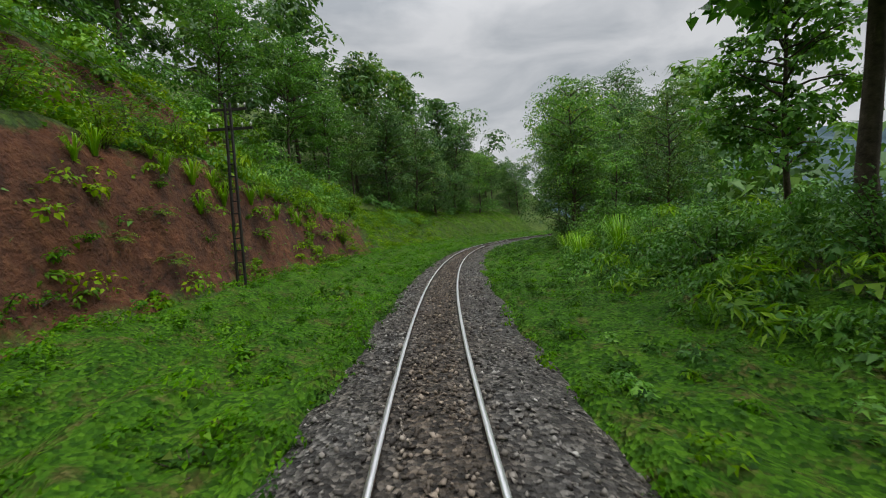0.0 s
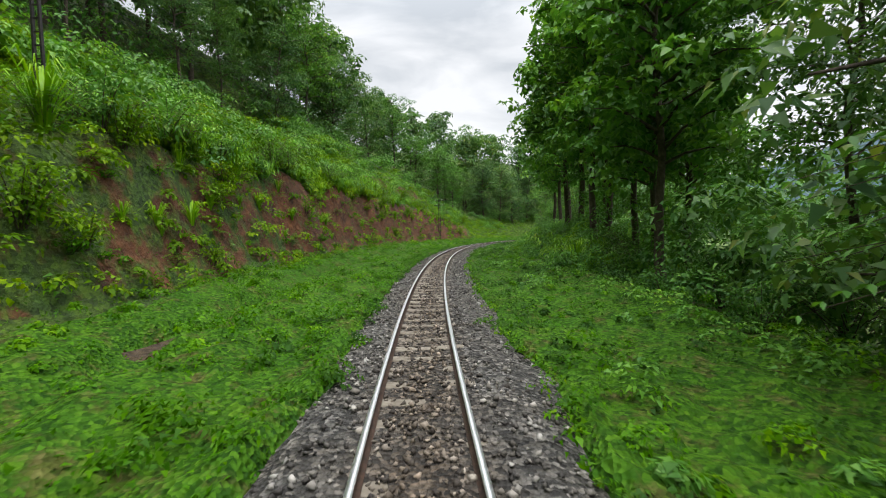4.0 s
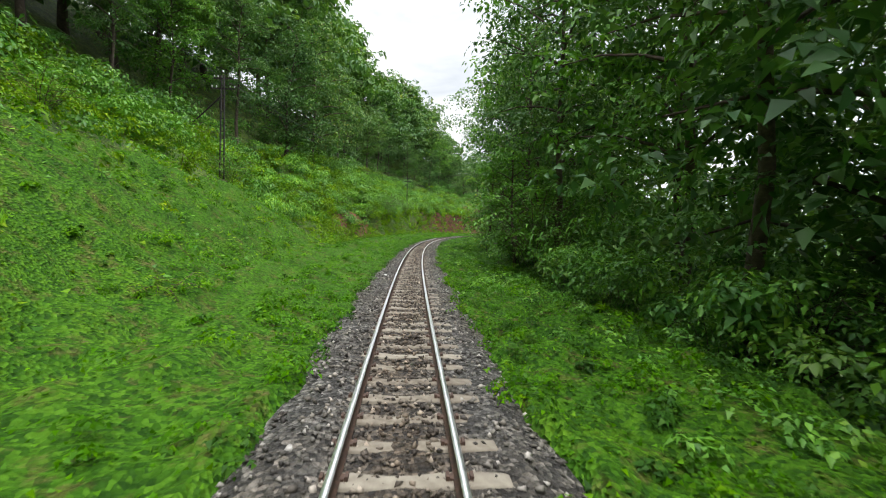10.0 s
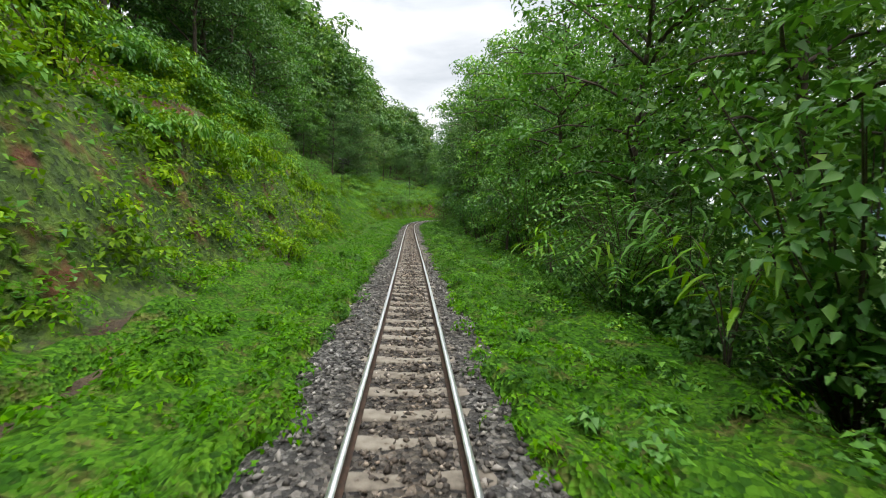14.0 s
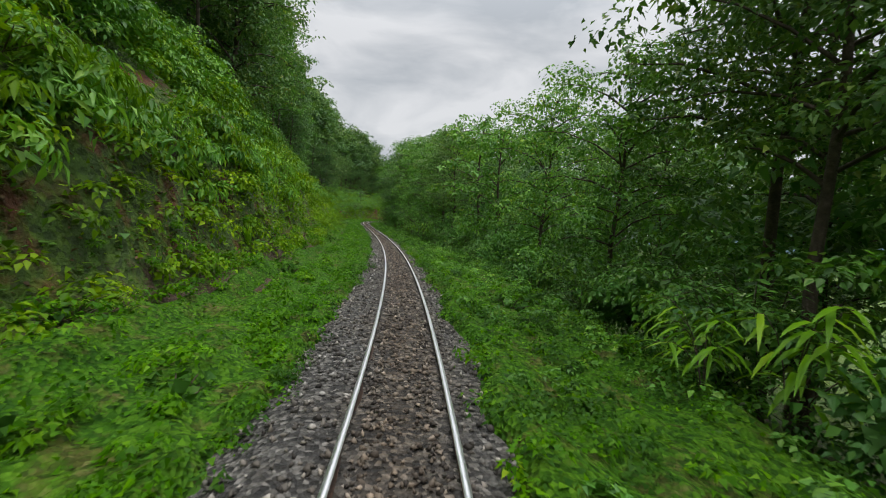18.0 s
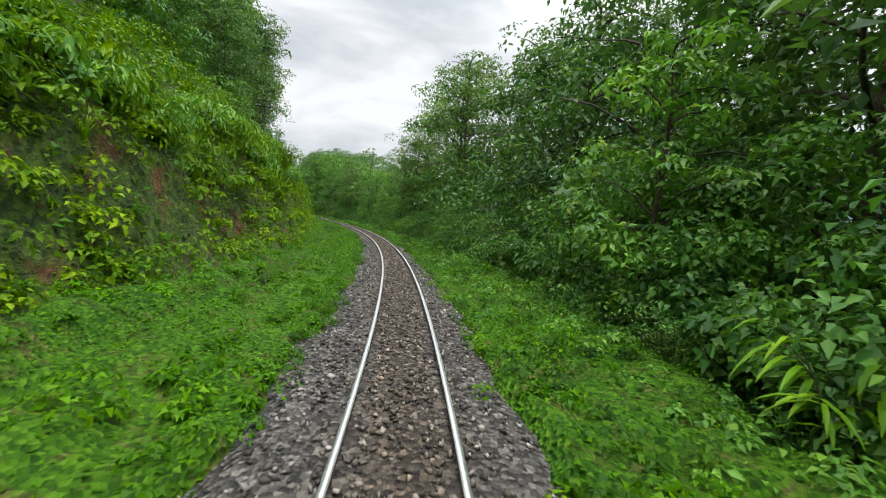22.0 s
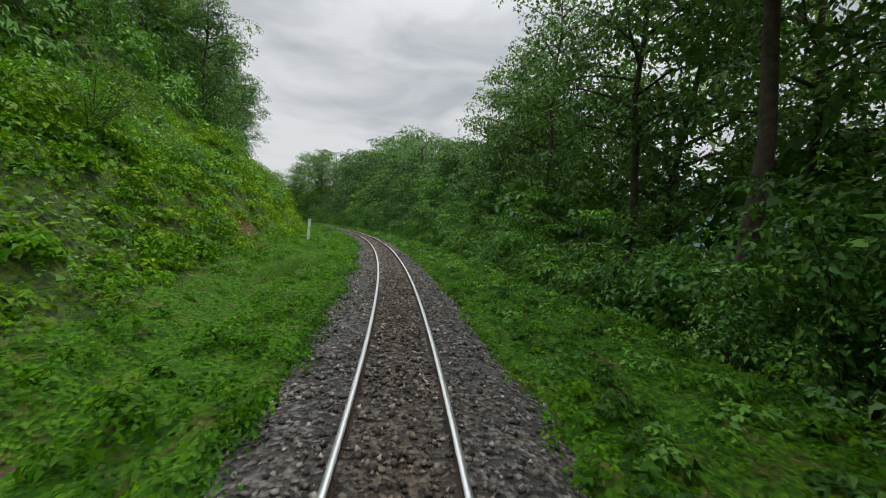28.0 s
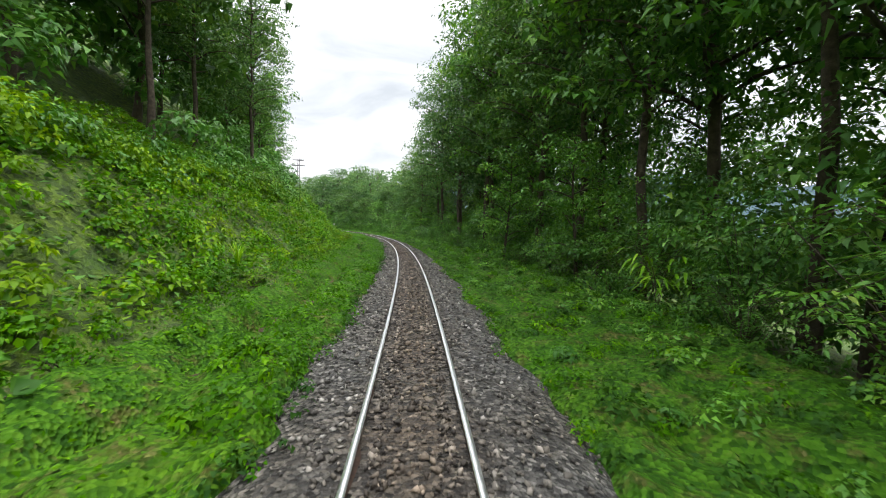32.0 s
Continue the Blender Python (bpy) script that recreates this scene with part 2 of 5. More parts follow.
def rosettes(c, o, lp, rng, size, spread, aspect=.3, droop=.25, lean=False):
    """Sprigs of lp leaves: each a small umbrella of leaves round its middle, turned upwards and outwards."""
    n = len(c)
    nor = unit(o * .6 + [0, 0, .7] + rng.normal(0, .22, (n, 3)))
    t1 = unit(np.cross(nor, rng.normal(size=(n, 3))))
    t2 = np.cross(nor, t1)
    k, m = np.repeat(np.arange(n), lp), n * lp
    a = np.tile(np.arange(lp) * 2.4, n) + np.repeat(rng.uniform(0, 6.28, n), lp) + rng.normal(0, .25, m)
    ring = rng.uniform(.05, 1, m) ** .7
    rad = t1[k] * np.cos(a)[:, None] + t2[k] * np.sin(a)[:, None]
    sp = np.broadcast_to(spread, n)[k]
    base = c[k] + rad * (ring * sp)[:, None] - nor[k] * (ring ** 2 * sp * .4)[:, None]
    face = unit(nor[k] + rng.normal(0, .2, (m, 3)) + rad * (.25 + droop))
    way = rad + rng.normal(0, .3, (m, 3)) - [0, 0, droop]
    way = unit(way - face * (way * face).sum(1, keepdims=True))
    L = size * rng.uniform(.6, 1.35, m)
    return leaves(base, way, np.cross(way, face), L, L * aspect * rng.uniform(.8, 1.2, m), lean=lean)


def join(*vf):
    vs, fs, k = [], [], 0
    for v, f in vf:
        vs.append(v), fs.append(f + k)
        k += len(v)
    return np.concatenate(vs), np.concatenate(fs)


def tube(points, radii, sides=6):
    pts, rad = np.asarray(points, float), np.asarray(radii, float)
    d = unit(np.gradient(pts, axis=0))
    ref = np.where(np.abs(d[:, 2:3]) > .9, [[1.0, 0, 0]], [[0, 0, 1.0]])
    a = unit(np.cross(d, ref))
    b = np.cross(d, a)
    an = np.arange(sides) * 2 * np.pi / sides
    ring = pts[:, None] + rad[:, None, None] * (a[:, None] * np.cos(an)[None, :, None] + b[:, None] * np.sin(an)[None, :, None])
    v = ring.reshape(-1, 3)
    n = len(pts)
    i = np.arange(n - 1)[:, None] * sides
    j = np.arange(sides)[None]
    q = np.stack([i + j, i + (j + 1) % sides, i + sides + (j + 1) % sides, i + sides + j], -1).reshape(-1, 4)
    return v, q


# ---------------------------------------------------------------- materials
def shader(name):
    m = bpy.data.materials.new(name)
    m.use_nodes = True
    nt = m.node_tree
    return m, nt.nodes, nt.links, nt.nodes["Principled BSDF"]


def noise_tex(n, l, scale, detail=4.0, rough=.6, coord="Object"):
    tc = n.new("ShaderNodeTexCoord")
    t = n.new("ShaderNodeTexNoise")
    t.inputs["Scale"].default_value, t.inputs["Detail"].default_value, t.inputs["Roughness"].default_value = scale, detail, rough
    l.new(tc.outputs[coord], t.inputs["Vector"])
    return t


def ramp(n, l, src, stops):
    r = n.new("ShaderNodeValToRGB")
    e = r.color_ramp.elements
    e[0].position, e[0].color = stops[0][0], (*stops[0][1], 1)
    e[1].position, e[1].color = stops[-1][0], (*stops[-1][1], 1)
    for p, c in stops[1:-1]:
        x = e.new(p)
        x.color = (*c, 1)
    l.new(src, r.inputs["Fac"])
    return r


def bump(n, l, src, bsdf, strength=.5, dist=.02):
    b = n.new("ShaderNodeBump")
    b.inputs["Strength"].default_value, b.inputs["Distance"].default_value = strength, dist
    l.new(src, b.inputs["Height"])
    l.new(b.outputs["Normal"], bsdf.inputs["Normal"])


def leaf_mat(name, dark, mid, light, odd=None, trans=.3, gloss=.45, sheen=.28, vivid=.96):
    """Leaf surface: colour from leaf to leaf and plant to plant, light shining through."""
    m, n, l, b = shader(name)
    geo = n.new("ShaderNodeNewGeometry")
    inf = n.new("ShaderNodeObjectInfo")
    mx = n.new("ShaderNodeMath")
    mx.operation = "MULTIPLY_ADD"
    mx.inputs[1].default_value = .72
    l.new(geo.outputs["Random Per Island"], mx.inputs[0])
    sc = n.new("ShaderNodeMath")
    sc.operation = "MULTIPLY"
    sc.inputs[1].default_value = .28
    l.new(inf.outputs["Random"], sc.inputs[0])
    l.new(sc.outputs[0], mx.inputs[2])
    stops = [(0.0, dark), (.5, mid), (.9, light)]
    stops.append((1.0, odd or light))
    r = ramp(n, l, mx.outputs[0], stops)
    big = noise_tex(n, l, .45, 5, .75, coord="Object")
    hs = n.new("ShaderNodeHueSaturation")
    hs.inputs["Saturation"].default_value = vivid
    mp = n.new("ShaderNodeMapRange")
    mp.inputs["From Min"].default_value, mp.inputs["From Max"].default_value = .3, .7
    mp.inputs["To Min"].default_value, mp.inputs["To Max"].default_value = .7, 1.3
    l.new(big.outputs["Fac"], mp.inputs["Value"])
    l.new(mp.outputs["Result"], hs.inputs["Value"])
    at = n.new("ShaderNodeAttribute")
    at.attribute_name = "tone"
    tm = n.new("ShaderNodeMapRange")
    tm.inputs["From Min"].default_value, tm.inputs["From Max"].default_value = -1, 1
    l.new(at.outputs["Fac"], tm.inputs["Value"])
    tr = ramp(n, l, tm.outputs["Result"], [(0, (.5, .6, .58)), (.5, (1, 1, 1)), (1, (1.55, 1.32, .85))])
    tx = n.new("ShaderNodeMixRGB")
    tx.blend_type, tx.inputs[0].default_value = "MULTIPLY", 1
    l.new(r.outputs["Color"], tx.inputs[1])
    l.new(tr.outputs["Color"], tx.inputs[2])
    l.new(tx.outputs["Color"], hs.inputs["Color"])
    l.new(hs.outputs["Color"], b.inputs["Base Color"])
    b.inputs["Roughness"].default_value = gloss
    b.inputs["Specular IOR Level"].default_value = sheen
    t = n.new("ShaderNodeBsdfTranslucent")
    tcol = n.new("ShaderNodeMixRGB")
    tcol.blend_type = "MULTIPLY"
    tcol.inputs[0].default_value, tcol.inputs[2].default_value = 1, (1.25, 1.25, .5, 1)
    l.new(hs.outputs["Color"], tcol.inputs[1])
    l.new(tcol.outputs["Color"], t.inputs["Color"])
    mix = n.new("ShaderNodeMixShader")
    mix.inputs["Fac"].default_value = trans
    l.new(b.outputs["BSDF"], mix.inputs[1])
    l.new(t.outputs["BSDF"], mix.inputs[2])
    l.new(mix.outputs["Shader"], n["Material Output"].inputs["Surface"])
    return m


M_COVER = leaf_mat("ground_cover_leaf", (0.032, 0.107, 0.003), (0.060, 0.179, 0.006), (0.112, 0.259, 0.008), (0.176, 0.242, 0.017), sheen=.12, vivid=1.08)
M_WEED = leaf_mat("broad_weed_leaf", (0.018, 0.062, 0.006), (0.032, 0.104, 0.009), (0.062, 0.154, 0.013), (0.114, 0.154, 0.023), sheen=.08)
M_BANK = leaf_mat("bank_leaf", (0.065, 0.147, 0.009), (0.117, 0.236, 0.012), (0.196, 0.321, 0.019), (0.318, 0.312, 0.038), sheen=.12, vivid=1.04)
M_SHRUB = leaf_mat("shrub_leaf", (0.041, 0.144, 0.022), (0.076, 0.224, 0.032), (0.145, 0.325, 0.044), (0.275, 0.362, 0.056))
M_FERN = leaf_mat("feathery_leaf", (0.049, 0.167, 0.015), (0.087, 0.250, 0.021), (0.157, 0.355, 0.029), (0.244, 0.367, 0.042))
M_BLADE = leaf_mat("grass_blade", (.09, .22, .010), (.15, .33, .014), (.25, .42, .025), (.36, .38, .05), vivid=1.04)
M_TREE = leaf_mat("tree_leaf", (0.039, 0.116, 0.025), (0.076, 0.181, 0.037), (0.143, 0.270, 0.051), (0.263, 0.296, 0.059))
M_DARK = leaf_mat("dark_tree_leaf", (0.037, 0.108, 0.032), (0.069, 0.172, 0.044), (0.130, 0.255, 0.062), (0.246, 0.299, 0.069))
M_TEAK = leaf_mat("teak_leaf", (0.048, 0.156, 0.017), (0.084, 0.240, 0.024), (0.162, 0.360, 0.034), (0.300, 0.396, 0.043))

M_LITTER = leaf_mat("dead_leaf", (.05, .03, .014), (.11, .068, .03), (.20, .13, .06), (.30, .21, .09), trans=.2, sheen=.15)

M_GROUND, n, l, b = shader("undergrowth_soil")
at = n.new("ShaderNodeAttribute")
at.attribute_name = "soil"
na = noise_tex(n, l, .9, 6)
nb = noise_tex(n, l, 7.0, 8, .8)
nc = noise_tex(n, l, 2.6, 6, .7)
lc = n.new("ShaderNodeTexCoord")
lv = n.new("ShaderNodeTexVoronoi")
lv.inputs["Scale"].default_value = 8.5
l.new(lc.outputs["Object"], lv.inputs["Vector"])
lr = n.new("ShaderNodeSeparateColor")
l.new(lv.outputs["Color"], lr.inputs["Color"])
g0 = ramp(n, l, lr.outputs["Red"], [(0, (.028, .055, .008)), (.5, (.055, .105, .010)), (1, (.095, .17, .014))])
g2 = ramp(n, l, na.outputs["Fac"], [(.35, (.6, .7, .7)), (.65, (1.35, 1.15, 1))])
g1 = n.new("ShaderNodeMixRGB")
g1.blend_type, g1.inputs[0].default_value = "MULTIPLY", 1
l.new(g0.outputs["Color"], g1.inputs[1])
l.new(g2.outputs["Color"], g1.inputs[2])
s1 = ramp(n, l, nc.outputs["Fac"], [(.28, (.05, .017, .007)), (.5, (.125, .044, .017)), (.75, (.24, .10, .042))])
sn = noise_tex(n, l, .55, 8, .75)
s2 = ramp(n, l, sn.outputs["Fac"], [(.36, (.30, .27, .25)), (.5, (.8, .8, .8)), (.68, (1.2, 1.12, 1.05))])
sm = n.new("ShaderNodeMixRGB")
sm.blend_type, sm.inputs[0].default_value = "MULTIPLY", 1
l.new(s1.outputs["Color"], sm.inputs[1])
l.new(s2.outputs["Color"], sm.inputs[2])
ad = n.new("ShaderNodeMath")
ad.operation = "ADD"
l.new(at.outputs["Fac"], ad.inputs[0])
l.new(na.outputs["Fac"], ad.inputs[1])
th = ramp(n, l, ad.outputs[0], [(.86, (0, 0, 0)), (.98, (1, 1, 1))])
gm = n.new("ShaderNodeMixRGB")
l.new(th.outputs["Color"], gm.inputs[0])
l.new(g1.outputs["Color"], gm.inputs[1])
l.new(sm.outputs["Color"], gm.inputs[2])
at2 = n.new("ShaderNodeAttribute")
at2.attribute_name = "litter"
lt = ramp(n, l, nb.outputs["Fac"], [(.3, (.024, .014, .008)), (.52, (.062, .040, .021)), (.75, (.14, .092, .05))])
ad2 = n.new("ShaderNodeMath")
ad2.operation = "ADD"
l.new(at2.outputs["Fac"], ad2.inputs[0])
l.new(nc.outputs["Fac"], ad2.inputs[1])
th2 = ramp(n, l, ad2.outputs[0], [(.86, (0, 0, 0)), (1.0, (1, 1, 1))])
gm2 = n.new("ShaderNodeMixRGB")
l.new(th2.outputs["Color"], gm2.inputs[0])
l.new(gm.outputs["Color"], gm2.inputs[1])
l.new(lt.outputs["Color"], gm2.inputs[2])
l.new(gm2.outputs["Color"], b.inputs["Base Color"])
b.inputs["Roughness"].default_value = .95
mb = n.new("ShaderNodeMath")
mb.operation = "MULTIPLY_ADD"
mb.inputs[1].default_value = .15
l.new(lv.outputs["Distance"], mb.inputs[0])
l.new(nc.outputs["Fac"], mb.inputs[2])
bump(n, l, mb.outputs[0], b, 1.0, .25)

M_TURF, n, l, b = shader("leafy_turf")
tc = n.new("ShaderNodeTexCoord")
vo = n.new("ShaderNodeTexVoronoi")
vo.inputs["Scale"].default_value = 15.0
l.new(tc.outputs["Object"], vo.inputs["Vector"])
cr = n.new("ShaderNodeSeparateColor")
l.new(vo.outputs["Color"], cr.inputs["Color"])
c1 = ramp(n, l, cr.outputs["Red"], [(0, (.016, .053, .005)), (.5, (.036, .106, .006)), (1, (.072, .174, .011))])
na = noise_tex(n, l, .55, 6, .7)
c2 = ramp(n, l, na.outputs["Fac"], [(.3, (.6, .72, .6)), (.5, (1, 1, 1)), (.68, (1.25, 1.08, .9))])
cm = n.new("ShaderNodeMixRGB")
cm.blend_type, cm.inputs[0].default_value = "MULTIPLY", 1
l.new(c1.outputs["Color"], cm.inputs[1])
l.new(c2.outputs["Color"], cm.inputs[2])
nd = noise_tex(n, l, 1.7, 7, .75)
c4 = ramp(n, l, nd.outputs["Fac"], [(.52, (0, 0, 0)), (.64, (.75, .75, .75))])
dead = n.new("ShaderNodeMixRGB")
l.new(c4.outputs["Color"], dead.inputs[0])
l.new(cm.outputs["Color"], dead.inputs[1])
c5 = ramp(n, l, cr.outputs["Green"], [(0, (.030, .022, .010)), (.6, (.085, .075, .022)), (1, (.16, .14, .05))])
l.new(c5.outputs["Color"], dead.inputs[2])
l.new(dead.outputs["Color"], b.inputs["Base Color"])
b.inputs["Roughness"].default_value, b.inputs["Specular IOR Level"].default_value = .7, .06
bump(n, l, vo.outputs["Distance"], b, 1.0, .06)

def dirt_tint(n, l, noise_node):
    """Brown rust and mud, most of it between the rails."""
    at = n.new("ShaderNodeAttribute")
    at.attribute_name = "dirt"
    m = n.new("ShaderNodeMath")
    m.operation = "ADD"
    l.new(at.outputs["Fac"], m.inputs[0])
    l.new(noise_node.outputs["Fac"], m.inputs[1])
    return ramp(n, l, m.outputs[0], [(.42, (.60, .595, .585)), (.62, (.57, .53, .48)), (1.0, (.50, .40, .31))])


def add_dirt(me, v):
    a = me.attributes.new("dirt", "FLOAT", "POINT")
    a.data.foreach_set("value", (.42 * np.clip(1.3 - np.abs(v) / .62, 0, 1)).ravel().astype(np.float32))


M_BALLAST, n, l, b = shader("ballast_bed")
vo = n.new("ShaderNodeTexVoronoi")
vo.inputs["Scale"].default_value = 17.0
tc = n.new("ShaderNodeTexCoord")
l.new(tc.outputs["Object"], vo.inputs["Vector"])
cr = n.new("ShaderNodeSeparateColor")
l.new(vo.outputs["Color"], cr.inputs["Color"])
c1 = ramp(n, l, cr.outputs["Red"], [(0, (.03, .028, .026)), (.45, (.10, .095, .088)), (.8, (.24, .23, .21)), (1, (.42, .40, .37))])
c2 = noise_tex(n, l, .7, 5)
c3 = dirt_tint(n, l, c2)
cm = n.new("ShaderNodeMixRGB")
cm.blend_type, cm.inputs[0].default_value = "MULTIPLY", 1
l.new(c1.outputs["Color"], cm.inputs[1])
l.new(c3.outputs["Color"], cm.inputs[2])
l.new(cm.outputs["Color"], b.inputs["Base Color"])
b.inputs["Roughness"].default_value = .85
bump(n, l, vo.outputs["Distance"], b, 1.0, .11)

M_STONE, n, l, b = shader("crushed_stone")
geo = n.new("ShaderNodeNewGeometry")
c1 = ramp(n, l, geo.outputs["Random Per Island"], [(0, (.035, .03, .027)), (.4, (.12, .11, .098)), (.7, (.28, .265, .24)), (.9, (.48, .46, .43)), (1, (.72, .70, .66))])
c2 = noise_tex(n, l, .6, 4)
c3 = dirt_tint(n, l, c2)
cm = n.new("ShaderNodeMixRGB")
cm.blend_type, cm.inputs[0].default_value = "MULTIPLY", 1
l.new(c1.outputs["Color"], cm.inputs[1])
l.new(c3.outputs["Color"], cm.inputs[2])
l.new(cm.outputs["Color"], b.inputs["Base Color"])
b.inputs["Roughness"].default_value = .75

M_STEEL, n, l, b = shader("polished_rail_top")
b.inputs["Metallic"].default_value, b.inputs["Base Color"].default_value = 1.0, (.86, .86, .87, 1)
nz = noise_tex(n, l, 30, 3)
r = ramp(n, l, nz.outputs["Fac"], [(.3, (.36, .36, .36)), (.7, (.5, .5, .5))])
l.new(r.outputs["Color"], b.inputs["Roughness"])

M_RUST, n, l, b = shader("rusted_rail_side")
nz = noise_tex(n, l, 14, 5)
r = ramp(n, l, nz.outputs["Fac"], [(.3, (.035, .022, .018)), (.7, (.10, .055, .035))])
l.new(r.outputs["Color"], b.inputs["Base Color"])
b.inputs["Roughness"].default_value = .8

M_CONC, n, l, b = shader("weathered_concrete")
nz = noise_tex(n, l, 6, 6)
inf = n.new("ShaderNodeObjectInfo")
ad = n.new("ShaderNodeMath")
ad.operation = "MULTIPLY_ADD"
ad.inputs[1].default_value = .3
l.new(inf.outputs["Random"], ad.inputs[0])
l.new(nz.outputs["Fac"], ad.inputs[2])
r = ramp(n, l, ad.outputs[0], [(.35, (.08, .064, .048)), (.6, (.18, .155, .12)), (.95, (.28, .255, .205))])
l.new(r.outputs["Color"], b.inputs["Base Color"])
b.inputs["Roughness"].default_value = .9
bump(n, l, nz.outputs["Fac"], b, .4, .01)

M_POLE, n, l, b = shader("dark_painted_steel")
nz = noise_tex(n, l, 8, 4)
r = ramp(n, l, nz.outputs["Fac"], [(.3, (.012, .012, .014)), (.75, (.05, .04, .035))])
l.new(r.outputs["Color"], b.inputs["Base Color"])
b.inputs["Roughness"].default_value, b.inputs["Metallic"].default_value = .55, .4

M_WHITE, n, l, b = shader("white_painted_concrete")
nz = noise_tex(n, l, 5, 5)
r = ramp(n, l, nz.outputs["Fac"], [(.3, (.42, .42, .40)), (.65, (.68, .68, .66))])
l.new(r.outputs["Color"], b.inputs["Base Color"])
b.inputs["Roughness"].default_value = .7

M_BLACK, n, l, b = shader("black_paint")
b.inputs["Base Color"].default_value, b.inputs["Roughness"].default_value = (.03, .03, .035, 1), .6

M_BARK, n, l, b = shader("tree_bark")
nz = noise_tex(n, l, 5, 6, .7)
inf = n.new("ShaderNodeObjectInfo")
r = ramp(n, l, nz.outputs["Fac"], [(.3, (.03, .022, .016)), (.55, (.075, .055, .04)), (.8, (.16, .125, .095))])
l.new(r.outputs["Color"], b.inputs["Base Color"])
b.inputs["Roughness"].default_value = .95
bump(n, l, nz.outputs["Fac"], b, .8, .05)

M_HILL, n, l, b = shader("wooded_hill_painted_haze")
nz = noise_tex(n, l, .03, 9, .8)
# blue of the distance haze is painted into the leaf green
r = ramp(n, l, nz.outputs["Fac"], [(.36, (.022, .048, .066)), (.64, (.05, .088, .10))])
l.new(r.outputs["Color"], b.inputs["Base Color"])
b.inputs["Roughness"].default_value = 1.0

# ---------------------------------------------------------------- ground
us = np.arange(-119, 450, 1.0)
vs = np.concatenate([[-172, -155, -140, -125, -110, -95, -82, -70], -np.arange(60, 20, -3.0), -np.arange(20, 12, -1.0), -np.arange(12, 4, -.4), -np.arange(4, 1.7, -.35), [-1.6, 0, 1.6],
                     np.arange(1.9, 9, .4), np.arange(9, 18, 1.0), np.arange(18, 61, 3.0), [68, 78, 90, 102, 116]])
UU, VV = np.meshgrid(us, vs, indexing="ij")
x, y, z = line(UU, VV)
me = grid_mesh("ground", len(us), len(vs), np.stack([x, y, z + land(UU, VV)], -1), M_GROUND)
# bare earth on the cut face, by stretches of the line
toe, fw = np.interp(UU, LEFT[:, 0], LEFT[:, 1]), np.interp(UU, LEFT[:, 0], LEFT[:, 2])
bare = np.interp(UU, [-120, -42, -36, 18, 30, 48, 68, 74, 82, 88, 140, 150, 172, 182, 205, 260, 275, 282, 290, 318, 322, 330, 340], [0, 0, .62, .6, .46, .3, .3, .35, .3, .1, .1, .3, .32, .25, .36, .36, .3, .3, .2, .2, .45, .1, 0])
on = np.clip((-VV - toe + .4) / .5, 0, 1) * np.clip((toe + fw + .6 + VV) / 1.0, 0, 1)
wr = np.interp(UU, RIGHT[:, 0], RIGHT[:, 1])
floor_r = .16 * np.interp(UU, [-40, -30, 30, 45, 340, 348], [0, 1, 1, 0, 0, 1]) * (VV > 3)
patch = sum(.42 * np.exp(-((UU - pu) / ru) ** 4 - ((VV - pv) / rv) ** 4) for pu, pv, ru, rv in PATCHES)
ledge = np.interp(UU, [-34, -26, 6, 14], [0, .5, .5, 0]) * np.clip((-VV - toe - fw - 1.8) / .4, 0, 1) * np.clip((toe + fw + 4.4 + VV) / .5, 0, 1)
soil = np.clip(bare * on + patch + ledge + floor_r, 0, 1)
a = me.attributes.new("soil", "FLOAT", "POINT")
a.data.foreach_set("value", soil.ravel().astype(np.float32))
drained = np.interp(UU, *DITCH)
# dead leaves; below the trees their dark brown also paints in the wood's shade
litter = np.clip(.56 * np.exp(-((VV + drained) / .9) ** 4) + .3 * ((VV > 1.5) & (VV < wr + .5)) + .28 * ((VV < -1.4) & (VV > -toe)) + .36 * np.clip((VV - wr - .4) / 1.0, 0, 1) * np.clip((wr + 26 - VV) / 8, 0, 1) + np.interp(UU, [175, 190, 265, 285, 335], [0, .26, .26, .2, 0]) * on + .3 * np.clip((-VV - toe - fw - 7) / 4, 0, 1), 0, 1)
a = me.attributes.new("litter", "FLOAT", "POINT")
a.data.foreach_set("value", litter.ravel().astype(np.float32))
ground = tagged(new("ground", me), "green overgrown ground with red earth cut bank", "ground", kind="structure")

# wide land under and beyond the wooded strip
gx = np.concatenate([-np.geomspace(4000, 100, 14), [0], np.geomspace(100, 4000, 14)])
GX, GY = np.meshgrid(gx + 40, gx - 150, indexing="ij")
me = grid_mesh("valley_floor", len(gx), len(gx), np.stack([GX, GY, -14 + 0 * GX], -1), M_GROUND)
tagged(new("valley_floor", me), "green valley land far below the line", "ground", kind="structure")

# far wooded hills over the valley
def hill(cx, cy, rx, ry, h, seed):
    rg = np.random.default_rng(seed)
    nu, nv = 60, 24
    A, R = np.meshgrid(np.linspace(0, 2 * np.pi, nu), np.linspace(0, 1, nv), indexing="ij")
    ph = rg.uniform(0, 6, 4)
    hz = h * (1 - R ** 1.6) * (1 + np.minimum(R * 2.5, 1) * (.18 * np.sin(3 * A + ph[0]) + .1 * np.sin(7 * A + ph[1]) + .06 * np.sin(13 * A + 9 * R + ph[2])))
    pts = np.stack([cx + rx * R * np.cos(A), cy + ry * R * np.sin(A), -14 + hz], -1)
    return grid_mesh("hill", nu, nv, pts, M_HILL)


